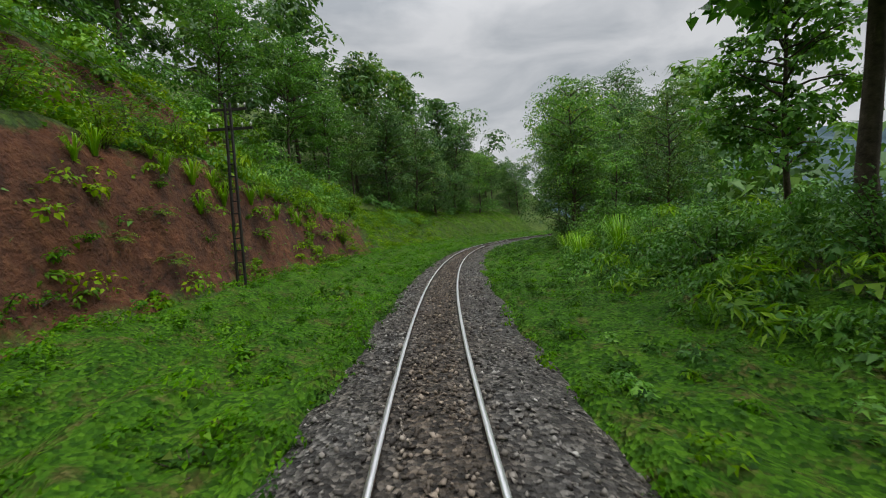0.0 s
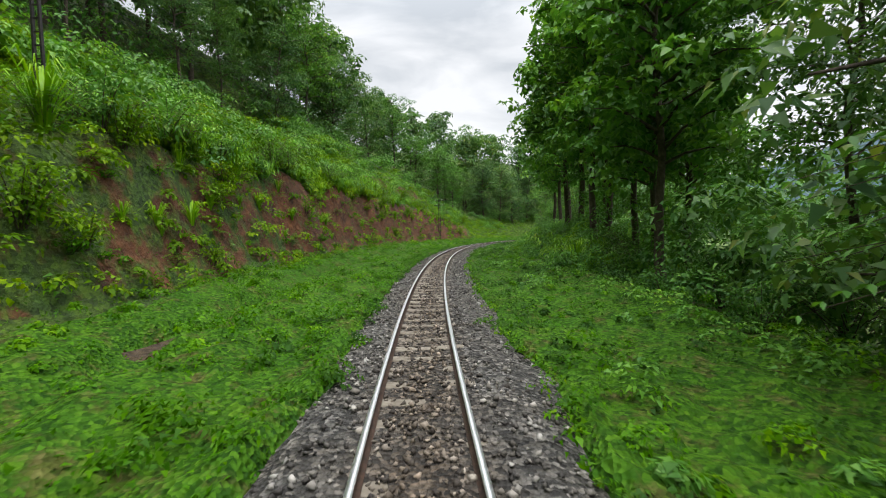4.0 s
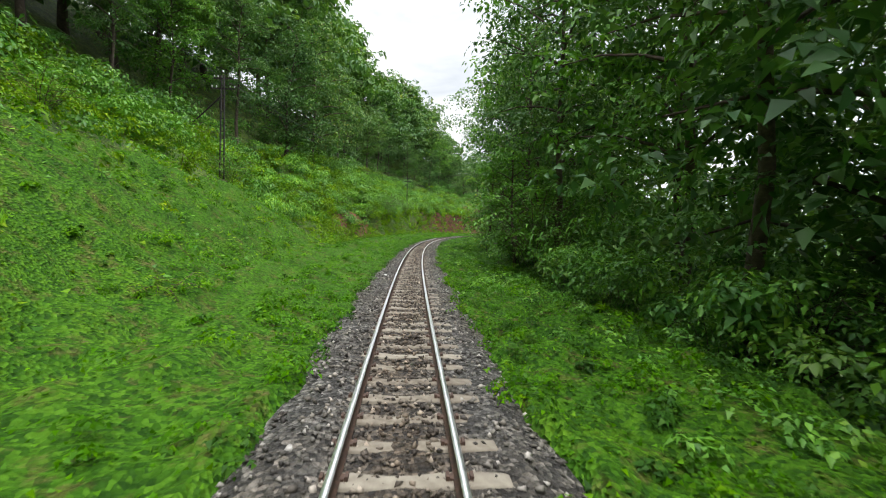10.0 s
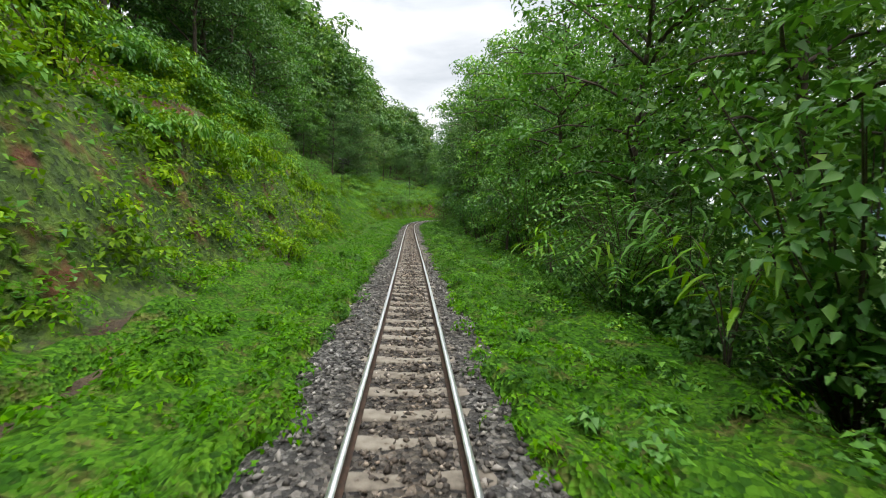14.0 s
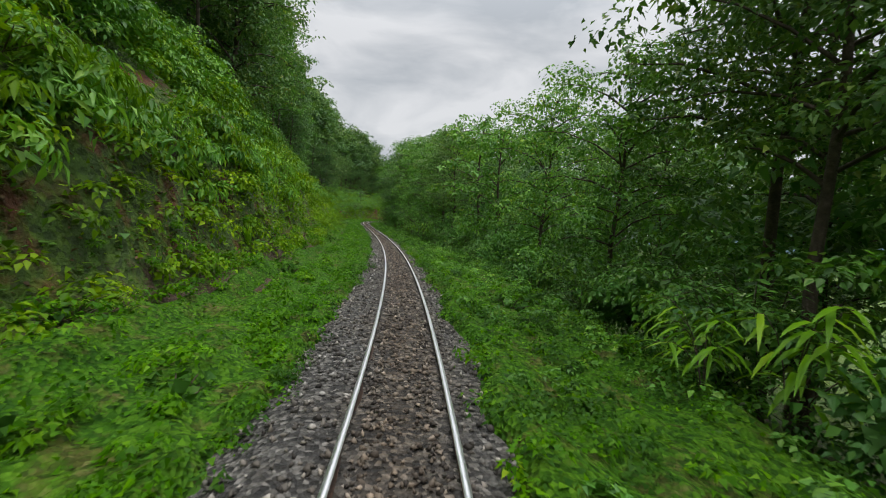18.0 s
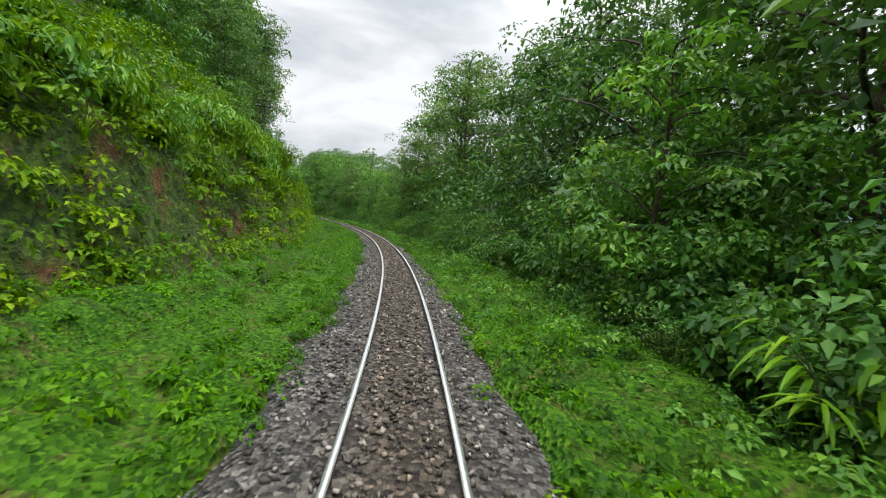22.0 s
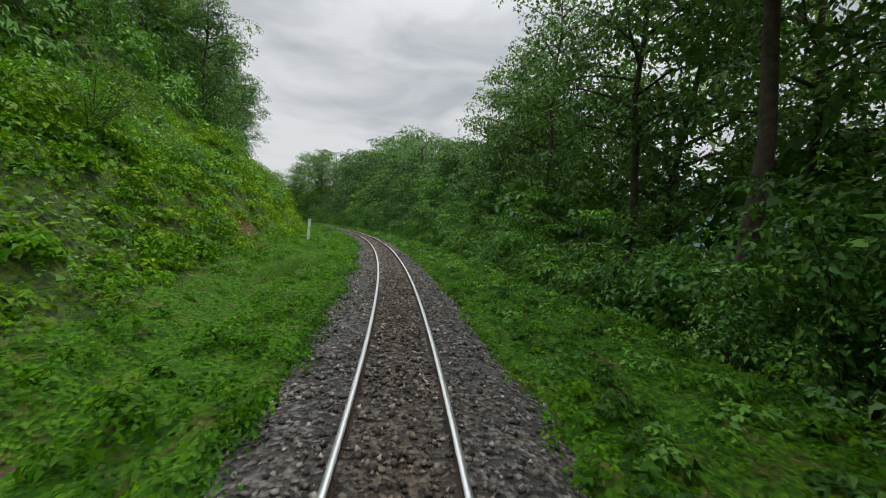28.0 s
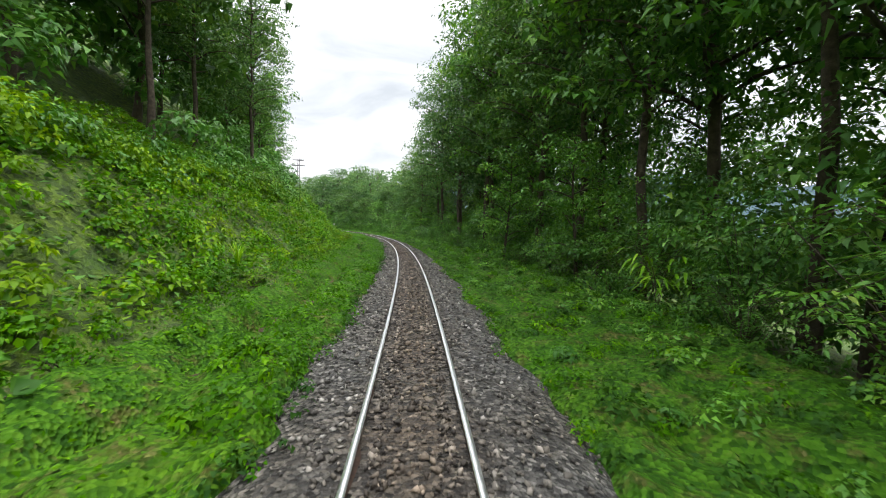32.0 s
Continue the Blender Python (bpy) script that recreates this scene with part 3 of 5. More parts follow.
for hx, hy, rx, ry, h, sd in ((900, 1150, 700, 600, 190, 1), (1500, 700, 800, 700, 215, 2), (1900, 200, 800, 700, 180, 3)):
    tagged(new("hill", hill(hx, hy, rx, ry, h, sd)), "wooded hill beyond the valley, blue haze painted into its green", "hill", kind="structure")

# ---------------------------------------------------------------- track
# height of the ballast between the sleepers: low where the sleepers lie bare
BARE = ([-120, 5, 14, 42, 52, 76, 84, 176, 186, 243, 249, 258, 264, 292, 300, 322, 334, 342, 352, 362, 450],
        [-.10, -.10, -.17, -.18, -.11, -.11, -.18, -.18, -.11, -.11, -.15, -.15, -.10, -.10, -.16, -.165, -.13, -.13, -.155, -.11, -.10])


def bed(u, v):
    top = np.interp(u, *BARE)
    av = np.abs(v)
    shoulder = np.clip((av - 1.15) / 1.1, 0, 1)
    out = np.where(np.asarray(v) < 0, -.115, np.where((u > 96) & (u < 158), -.165, -.125))
    k = np.clip((av - .5) / .3, 0, 1)
    return top * (1 - k) + out * k - .34 * shoulder ** 1.2 + .025 * wob(np.asarray(u) * 6.3, np.asarray(v) * 6)


us = np.arange(-118, 448, .5)
vs = np.linspace(-2.35, 2.35, 31)
UU, VV = np.meshgrid(us, vs, indexing="ij")
x, y, z = line(UU, VV)
me = grid_mesh("ballast_bed", len(us), len(vs), np.stack([x, y, z + bed(UU, VV)], -1), M_BALLAST)
add_dirt(me, VV)
tagged(new("ballast_bed", me), "grey crushed stone ballast under the railway track", "ballast", kind="structure")


def stones(n, u0, u1, rng, size):
    u = rng.uniform(u0, u1, n)
    v = np.clip(rng.normal(0, 1.05, n), -2.3, 2.3)
    v = np.where(np.abs(np.abs(v) - .533) < .075, v * .6, v)
    x, y, z = line(u, v)
    c = np.stack([x, y, z + bed(u, v) + size * .2], -1)
    s = size * rng.uniform(.55, 1.35, (n, 1, 1)) * rng.uniform(.6, 1.2, (n, 1, 3))
    q = np.array([(1, 0, .1), (.1, 1, 0), (-1, .1, -.1), (-.1, -1, .1), (.1, .1, .75), (.3, .3, -.7)])[None]
    q = (q + rng.normal(0, .28, (n, 6, 3))) * s * .5
    a = rng.uniform(0, 6.28, n)
    ca, sa = np.cos(a)[:, None], np.sin(a)[:, None]
    q = np.stack([q[..., 0] * ca - q[..., 1] * sa, q[..., 0] * sa + q[..., 1] * ca, q[..., 2]], -1)
    vv = (c[:, None] + q).reshape(-1, 3)
    t = np.array([(0, 1, 4), (1, 2, 4), (2, 3, 4), (3, 0, 4), (1, 0, 5), (2, 1, 5), (3, 2, 5), (0, 3, 5)])
    f = (np.arange(n)[:, None, None] * 6 + t[None]).reshape(-1, 3)
    return vv, f, np.repeat(v, 6)


v, f, sv = stones(96000, -45, 393, RNG, .076)
me = mesh_np("ballast_stones", v, f, M_STONE)
add_dirt(me, sv)
tagged(new("ballast_stones", me), "loose angular grey and brown ballast stones", "ballast", kind="stuff")

# mounded turf of small leaves on both sides, ending in a soft step at the ballast
EDGE_L = ([-120, 0, 12, 88, 110, 150, 222, 300, 345, 450], [1.5, 1.4, 1.3, 1.3, 1.45, 1.3, 1.5, 1.55, 1.45, 1.55])
EDGE_R = ([-120, 0, 32, 70, 106, 140, 158, 230, 277, 313, 345, 450], [1.95, 1.9, 1.7, 1.75, 1.65, 1.4, 1.2, 1.05, 1.42, 1.42, 1.75, 2.0])

def edge_left(u):
    return np.interp(u, *EDGE_L) + .2 * wob(u * 2.1, u * 0 + 1) + .1 * wob(u * 6.3, u * 0 + 2)


def edge_right(u):
    return np.interp(u, *EDGE_R) + .22 * wob(u * 1.9, u * 0 + 4) + .1 * wob(u * 5.7, u * 0 + 3)


def lawn(u):
    """Width of the smooth grassy slope that takes the place of the bank's face."""
    return np.interp(u, [93, 99, 137, 143], [0, 6.0, 6.0, 0])


def billow(u, v):
    a = 1 - np.abs(wob(u * 2.3, v * 2.9))
    c = 1 - np.abs(wob(u * 5.6 + 3, v * 6.1 + 1))
    return .6 * a * a + .4 * c


def turf(u, v):
    """Height of the turf above the rail heads; sinks under the ground where the growth is thin or bare."""
    low = np.where(np.abs(v) < 2.35, np.maximum(land(u, v), bed(u, v) - .02), land(u, v))
    e = np.where(v < 0, -v - edge_left(u), v - edge_right(u))
    rise = np.clip(e / .16, -1, 1)
    bare = 1.3 * np.exp(-((-v - drain(u)) / (.24 + .12 * wob(u * 1.7, u * 0 + 4))) ** 2) * (v < 0) * np.clip(.4 + 1.2 * wob(u * .7, u * 0 + 8) + .6 * wob(u * 4.3, v * 5), 0, 1) * np.interp(u, [84, 92, 148, 162], [1, 0, 0, 1])
    gap = np.clip(-wob(u * .9 + 1, v * 1.4) - .72, 0, 1) * 2.2
    return low + .2 * rise + .28 * (billow(u, v) - .42) - .3 * np.clip(bare + gap, 0, 1)


for side in (-1, 1):
    us = np.arange(-112, 394, .3)
    f = np.concatenate([np.linspace(0, .12, 6), np.linspace(.16, 1, 26)])
    UU, F = np.meshgrid(us, f, indexing="ij")
    if side < 0:
        far = np.interp(UU, LEFT[:, 0], LEFT[:, 1]) + lawn(UU) - .25 + .3 * wob(UU * 1.3, UU * 0 + 5)
        VV = -(edge_left(UU) - .12 + (far - edge_left(UU)) * F)
    else:
        far = np.interp(UU, RIGHT[:, 0], RIGHT[:, 1]) + .6
        VV = edge_right(UU) - .12 + (far - edge_right(UU)) * F
    x, y, z = line(UU, VV)
    h = turf(UU, VV) - .25 * np.clip((F - .93) / .07, 0, 1)
    me = grid_mesh("turf", len(us), len(f), np.stack([x, y, z + h], -1), M_TURF)
    tagged(new("turf", me), "soft mounded bright green turf beside the ballast", "turf", kind="structure")

track = tagged(new("railway_track"), "metre gauge railway track with polished steel rails on concrete sleepers", "railway track")
PROFILE = np.array([(-.033, 0), (.033, 0), (.035, -.03), (.012, -.042), (.009, -.115), (.058, -.13), (.058, -.142), (-.058, -.142), (-.058, -.13), (-.009, -.115), (-.012, -.042), (-.035, -.03)])
us = np.arange(-118, 449, 1.0)
for off in (-.533, .533):
    V = off + PROFILE[:, 0]
    UU, VV = np.meshgrid(us, V, indexing="ij")
    x, y, z = line(UU, VV)
    pts = np.stack([x, y, z + PROFILE[None, :, 1]], -1)
    k = len(PROFILE)
    i = np.arange(len(us) - 1)[:, None] * k
    j = np.arange(k)[None]
    q = np.stack([i + j, i + (j + 1) % k, i + k + (j + 1) % k, i + k + j], -1)
    idx = np.broadcast_to((j != 0).astype(int), q.shape[:2]).ravel()
    part_me("rail", mesh_np("rail", pts.reshape(-1, 3), q.reshape(-1, 4)[:, ::-1], [M_STEEL, M_RUST], idx), track, "polished steel running top, rusty brown sides")


# ---------------------------------------------------------------- plants: how each kind is built
def tree_model(name, seed, height, clear, radius, n_limbs, n_leaves, leaf, leafm, clump=1.3, lean=.4, trunk_r=.16, top=.3, aspect=.27):
    """A tree of its own: tapered trunk with limbs and a crown of leaf clumps. Returns its two meshes."""
    rg = np.random.default_rng(seed)
    zs = np.linspace(0, height * .93, 9)
    wx, wy = rg.normal(0, lean, 2)
    tr = np.stack([wx * (zs / height) ** 2 + .12 * np.sin(zs * .8 + seed), wy * (zs / height) ** 2 + .12 * np.cos(zs * .7 + seed), zs - .3], -1)
    wood = [tube(tr, trunk_r * (1 - .85 * (zs / zs[-1]) ** .9) + .015 + .06 * np.exp(-zs * 2), 7)]
    cl, sz = [], []
    for k in range(n_limbs):
        f = clear + (1 - clear) * (k + rg.uniform(0, 1)) / n_limbs
        h0 = f * height * .93
        base = np.array([np.interp(h0, zs, tr[:, i]) for i in range(3)])
        a = k * 2.4 + rg.uniform(-.5, .5)
        g = (f - clear) / (1 - clear)
        reach = radius * rg.uniform(.65, 1.1) * (math.sin(math.pi * (.18 + .72 * g)) ** .8 if g < .85 else top + .2)
        rise = reach * rg.uniform(.15, .6) + .3
        s = np.linspace(0, 1, 4)
        way = np.stack([np.cos(a + .35 * s), np.sin(a + .35 * s)], -1)
        limb = np.concatenate([base[:2] + way * (reach * s)[:, None], (base[2] + rise * s ** .8 - .25 * reach * s ** 3)[:, None]], 1)
        wood.append(tube(limb, trunk_r * .38 * (1 - .85 * s) + .008, 3))
        m = max(2, int(2 + reach * 1.1))
        for t in np.linspace(.35, 1.05, m):
            p = np.array([np.interp(min(t, 1), s, limb[:, i]) for i in range(3)])
            cl.append(p + rg.normal(0, clump * .45, 3) * [1, 1, .6])
            sz.append(clump * rg.uniform(.55, 1.1))
    for _ in range(4):
        cl.append(tr[-1] + rg.normal(0, clump * .6, 3))
        sz.append(clump * .8)
    cl, sz = np.array(cl), np.array(sz)
    sprigs = n_leaves // 9
    pick = rg.choice(len(cl), sprigs, p=sz ** 2 / (sz ** 2).sum())
    o = unit(rg.normal(size=(sprigs, 3)))
    o[:, 2] = np.where(rg.uniform(0, 1, sprigs) < .5, np.abs(o[:, 2]), o[:, 2])
    c = cl[pick] + o * (sz[pick] * rg.uniform(.45, 1, sprigs) ** .6)[:, None] * [1, 1, .62]
    lv, lf = rosettes(c, o, 9, rg, leaf, sz[pick] * .36, aspect=aspect)
    hue = np.clip(rg.normal(0, .4, len(cl)), -.9, .9)
    tone = np.repeat(hue[pick] + rg.normal(0, .15, sprigs), 36)
    # larger leaves fill the clumps, toned darker to paint in inner shade
    k = np.repeat(np.arange(len(cl)), 2)
    iv, jf = rosettes(cl[k] + rg.normal(0, .16, (len(k), 3)) * sz[k][:, None], np.zeros((len(k), 3)), 6, rg, min(leaf * 1.15, max(.26, leaf)), sz[k] * .3, aspect=.36, lean=True)
    lv, lf = join((lv, lf), (iv, jf))
    tone = np.concatenate([tone, np.repeat(hue[k] - .15, 18)])
    wv, wf = join(*wood)
    return mesh_np(name + "_trunk", wv, wf, M_BARK, smooth=True), mesh_np(name + "_crown", lv, lf, leafm, tone=tone)


def shrub_model(name, seed, height, radius, n_stems, n_leaves, leaf, leafm, aspect=.29):
    rg = np.random.default_rng(seed)
    wood, c, o = [], [], []
    for k in range(n_stems):
        a, r = rg.uniform(0, 6.28), radius * rg.uniform(.3, 1)
        h = height * rg.uniform(.5, 1)
        s = np.linspace(0, 1, 4)
        p = np.stack([.1 * math.cos(a) + r * math.cos(a) * s ** 1.3, .1 * math.sin(a) + r * math.sin(a) * s ** 1.3, h * s ** .75 - .1], -1)
        wood.append(tube(p[[0, 2, 3]], (.022 * (1 - .8 * s) + .004)[[0, 2, 3]], 3))
        m = n_leaves // n_stems // 7
        t = rg.uniform(.22, 1.08, m) ** .8
        q = np.stack([np.interp(t, s, p[:, i]) for i in range(3)], -1)
        d = unit(rg.normal(size=(m, 3)))
        c.append(q + d * rg.uniform(.05, .42, (m, 1)) * radius * .62)
        o.append(d)
    c, o = np.concatenate(c), np.concatenate(o)
    c[:, 2] = np.maximum(c[:, 2], .04)
    lv, lf = rosettes(c, o, 7, rg, leaf, .2 * radius, aspect=aspect)
    wv, wf = join(*wood)
    tone = np.repeat(rg.normal(0, .25, len(c)), 28)
    return mesh_np(name + "_stems", wv, wf, M_BARK), mesh_np(name + "_foliage", lv, lf, leafm, tone=tone)


def feather_model(name, seed, height, radius, n_fronds, pairs, leafm, leaflet=.13):
    """A bush of arching fronds, each with two rows of leaflets."""
    rg = np.random.default_rng(seed)
    wood, vf = [], []
    for k in range(n_fronds):
        a, tip = rg.uniform(0, 6.28), radius * rg.uniform(.45, 1.1)
        h0, h1 = height * rg.uniform(.1, .75), height * rg.uniform(.45, 1.05)
        s = np.linspace(0, 1, pairs)
        r0 = radius * rg.uniform(0, .35)
        p = np.stack([(r0 + tip * s) * math.cos(a + .2 * s[-1]), (r0 + tip * s) * math.sin(a), h0 + (h1 - h0) * np.sin(s * 1.9) - .25 * tip * s ** 3], -1)
        q = p[[0, pairs // 2, -1]]
        wood.append(tube(q, [.012, .008, .003], 3))
        d = unit(np.gradient(p, axis=0))
        side = unit(np.cross(d, [0, 0, 1.0]))
        for sg in (-1, 1):
            way = unit(side * sg + d * .45 + rg.normal(0, .12, p.shape) - [0, 0, .18])
            L = leaflet * (.6 + .6 * np.sin(s * 2.6 + .3)) * rg.uniform(.85, 1.15, pairs)
            vf.append(leaves(p, way, unit(np.cross(way, rg.normal(0, .2, p.shape) + [0, 0, 1])), L, L * .17, .1))
    lv, lf = join(*vf)
    wv, wf = join(*wood)
    return mesh_np(name + "_stems", wv, wf, M_BARK), mesh_np(name + "_foliage", lv, lf, leafm)


def blades_model(name, seed, height, spread, n, leafm, width=.02):
    """A tuft of long arching blades."""
    rg = np.random.default_rng(seed)
    a = rg.uniform(0, 6.28, n)
    h = height * rg.uniform(.45, 1.05, n)
    r = spread * rg.uniform(.25, 1, n)
    d = np.stack([np.cos(a), np.sin(a), 0 * a], -1)
    sd = np.stack([-np.sin(a), np.cos(a), 0 * a], -1)
    b = d * (rg.uniform(0, .12, n) * spread)[:, None]
    w = width * rg.uniform(.7, 1.4, n)[:, None]
    z = np.array([0, 0, 1.0])
    p1 = b + d * (r * .25)[:, None] + z * (h * .62)[:, None]
    p2 = b + d * (r * .65)[:, None] + z * h[:, None]
    p3 = b + d * r[:, None] + z * (h * .78)[:, None]
    v = np.stack([b - sd * w * .5, b + sd * w * .5, p1 + sd * w, p1 - sd * w, p2 + sd * w * .8, p2 - sd * w * .8, p3], 1).reshape(-1, 3)
    i = np.arange(n)[:, None] * 7
    f = np.concatenate([i + [0, 1, 2], i + [0, 2, 3], i + [3, 2, 4], i + [3, 4, 5], i + [5, 4, 6]], 1).reshape(-1, 3)
    return mesh_np(name, v, f, leafm)


def droop_model(name, seed, height, n_stems, n_leaves, length, width, leafm):
    """Arching canes with long hanging leaves."""
    rg = np.random.default_rng(seed)
    wood, vs, fs, k = [], [], [], 0
    for i in range(n_stems):
        a, h = rg.uniform(0, 6.28), height * rg.uniform(.6, 1.05)
        s = np.linspace(0, 1, 6)
        reach = height * rg.uniform(.25, .55)
        p = np.stack([reach * math.cos(a) * s ** 1.8, reach * math.sin(a) * s ** 1.8, h * np.sin(s * 1.75) - .1], -1)
        wood.append(tube(p, .011 * (1 - .8 * s) + .003, 4))
        for j in range(n_leaves):
            t = .35 + .65 * (j + rg.uniform(0, .8)) / n_leaves
            b = np.array([np.interp(t, s, p[:, c]) for c in range(3)])
            q = a + (1 if j % 2 else -1) * rg.uniform(.3, 1.3)
            d, e = np.array([math.cos(q), math.sin(q), 0]), np.array([-math.sin(q), math.cos(q), 0])
            L, w = length * rg.uniform(.7, 1.2), width * rg.uniform(.8, 1.2)
            sag = rg.uniform(.5, 1.0)
            mid = [b + d * L * x + np.array([0, 0, L * (.18 * x - sag * x * x)]) for x in (0, .22, .55, .85, 1.0)]
            rows = [[mid[r] - e * w * f + [0, 0, w * .35], mid[r], mid[r] + e * w * f + [0, 0, w * .35]] for r, f in ((1, .85), (2, 1), (3, .5))]
            vs += [mid[0], *rows[0], *rows[1], *rows[2], mid[4]]
            fs += [(k, k + 1, k + 2), (k, k + 2, k + 3)]
            for r in (1, 4):
                fs += [(k + r, k + r + 3, k + r + 4), (k + r, k + r + 4, k + r + 1), (k + r + 1, k + r + 4, k + r + 5), (k + r + 1, k + r + 5, k + r + 2)]
            fs += [(k + 7, k + 10, k + 8), (k + 8, k + 10, k + 9)]
            k += 11
    wv, wf = join(*wood)
    return mesh_np(name + "_stems", wv, wf, M_BARK), mesh_np(name + "_foliage", np.array(vs), np.array(fs), leafm, smooth=True)


KINDS = {}


def kind(key, name, parts, label, category, group=""):
    """Keep a built plant by key: name of the thing, its parts as (name, mesh), its tags."""
    KINDS[key] = [name, parts, label, category, group, None]


def put(key, u, v, scale=1.0, turn=None, dz=0.0, tall=1.0, lean=0.0):
    """Set a plant of a kind down on the ground, u along and v beside the line."""
    name, parts, label, category, group, first = KINDS[key]
    p = spot(u, v, dz)
    t = random.uniform(0, 6.28) if turn is None else turn
    m = Matrix.LocRotScale(p, Euler((lean, lean * .5, t)), Vector((scale, scale, scale * tall)))
    if first is None:
        if len(parts) == 1:
            ob = new(name, parts[0][1])
        else:
            ob = new(name)
            for pn, me in parts:
                part_me(pn, me, ob)
        tagged(ob, label, category, group)
        ob.matrix_basis = m
        KINDS[key][5] = (ob, m)
        return ob
    ob = first[0].copy()
    scene.collection.objects.link(ob)
    ob.matrix_basis = m
    for c in first[0].children:
        d = c.copy()
        scene.collection.objects.link(d)
        d.parent = ob
    return ob


def tree_kind(key, label, *args, **kw):
    t, c = tree_model(key, *args, **kw)
    kind(key, "tree", [("trunk", t), ("crown", c)], label, "tree", "teak trees on the open land" if key == "teak" else "")


tree_kind("oak", "broadleaf forest tree with a dense green crown", 11, 19, .36, 4.4, 34, 8600, .215, M_TREE, clump=1.35, trunk_r=.17)
tree_kind("tall", "tall slender forest tree with a high dark crown", 12, 22, .34, 4.0, 30, 7200, .23, M_DARK, clump=1.4, trunk_r=.2)
tree_kind("round", "rounded dark green tree leafy almost to the ground", 13, 12, .05, 3.6, 34, 8600, .2, M_DARK, clump=1.25)
tree_kind("light", "light green airy tree with spreading limbs", 14, 15, .33, 4.2, 30, 6800, .215, M_TEAK, clump=1.2)
tree_kind("teak", "teak tree with a bare trunk and large hanging leaves", 15, 19, .34, 4.5, 36, 5200, .36, M_TEAK, clump=1.15, trunk_r=.23, aspect=.42)
tree_kind("young", "young slender tree with light green leaves", 16, 7, .15, 2.1, 20, 2200, .17, M_TEAK, clump=.7, trunk_r=.07)
tree_kind("far_a", "forest tree standing back on the hillside", 17, 15, .18, 4.6, 20, 2000, .54, M_TREE, clump=1.6)
tree_kind("far_b", "dark forest tree standing back in the wood", 18, 17, .22, 4.2, 20, 2000, .54, M_DARK, clump=1.6)

for key, args, label in (
        ("bush", (21, 1.7, 1.15, 16, 1050, .145, M_SHRUB), "dense green broadleaf shrub beside the track"),
        ("bush_b", (22, 2.6, 1.3, 18, 1250, .155, M_SHRUB), "tall leafy shrub with dark green leaves"),
        ("thicket", (23, 4.2, 1.7, 20, 1800, .17, M_SHRUB), "high thicket of dark green foliage"),
        ("mound", (24, .8, 1.1, 16, 700, .115, M_BANK), "low mound of yellow green creeper leaves"),
        ("bank_bush", (25, 1.3, 1.0, 14, 720, .13, M_BANK), "yellow green leafy bush on the bank"),
        ("dock", (27, .45, .5, 9, 80, .19, M_WEED, .4), "low plant with large broad pale green leaves"),
        ("herb", (26, .45, .5, 10, 220, .11, M_COVER), "low bright green leafy herb")):
    st, fo = shrub_model(key, *args)
    thing = {"dock": "broadleaf_plant", "herb": "herb", "mound": "creeper_mound"}.get(key, "shrub")
    kind(key, thing, [("branching", st), ("foliage", fo)], label, thing.replace("_", " "))
for key, args, label in (
        ("feather", (31, 1.9, 1.5, 44, 11, M_FERN), "feathery shrub with arching pinnate fronds"),
        ("feather_b", (32, 3.0, 1.9, 60, 12, M_FERN, .17), "large feathery shrub with drooping pinnate leaves"),
        ("fern", (33, .6, .75, 16, 10, M_BANK, .10), "fern with arching fronds on the bank")):
    st, fo = feather_model(key, *args)
    thing = "fern" if key == "fern" else "shrub"
    kind(key, thing, [("branching", st), ("foliage", fo)], label, thing)
for key, args, label in (
        ("droop", (51, 2.4, 7, 7, .62, .045, M_BLADE), "pale green cane plant with long drooping leaves"),
        ("droop_b", (52, 3.4, 9, 8, .55, .035, M_FERN), "tall bamboo like cane with hanging leaves")):
    st, fo = droop_model(key, *args)
    kind(key, "cane_plant", [("branching", st), ("foliage", fo)], label, "cane plant")
for key, args, label in (
        ("tuft", (41, .8, .6, 46, M_BLADE, .016), "tuft of long light green grass blades"),
        ("cane", (42, 1.5, 1.0, 80, M_BLADE, .02), "clump of tall broad bladed grass"),
        ("cane_b", (43, 2.2, 1.5, 110, M_BLADE, .02), "tall arching reed clump")):
    kind(key, "grass_clump", [("grass_clump", blades_model(key, *args))], label, "grass")

random.seed(3)


def knots(u, *pairs):
    return float(np.interp(u, [p[0] for p in pairs], [p[1] for p in pairs]))


def toe_at(u):
    return float(np.interp(u, LEFT[:, 0], LEFT[:, 1])), float(np.interp(u, LEFT[:, 0], LEFT[:, 2]))



HEIGHT = {"oak": 19, "tall": 22, "round": 12, "light": 15, "teak": 19, "young": 7, "far_a": 15, "far_b": 17}
REACH = {"oak": 4.4, "tall": 4.0, "round": 4.8, "light": 4.4, "teak": 3.4, "young": 2.1, "far_a": 4.6, "far_b": 4.2}


def grow(key, u, v, top):
    """A tree whose crown ends top metres above the rails."""
    h = top - float(land(u, v))
    return put(key, u, v, min(max(h / HEIGHT[key], .35), 2.0) * random.uniform(.93, 1.05))


# crown tops above the rails along the hillside and along the right edge of the wood
def left_top(u):
    return knots(u, (-120, 15), (-95, 19), (-84, 26), (-72, 29), (-48, 27), (-30, 27), (0, 35), (30, 43), (60, 45), (90, 48), (130, 46), (170, 41), (200, 35), (221, 25), (260, 23), (290, 24), (306, 25), (314, 18), (322, 17), (345, 19), (362, 23), (400, 26))


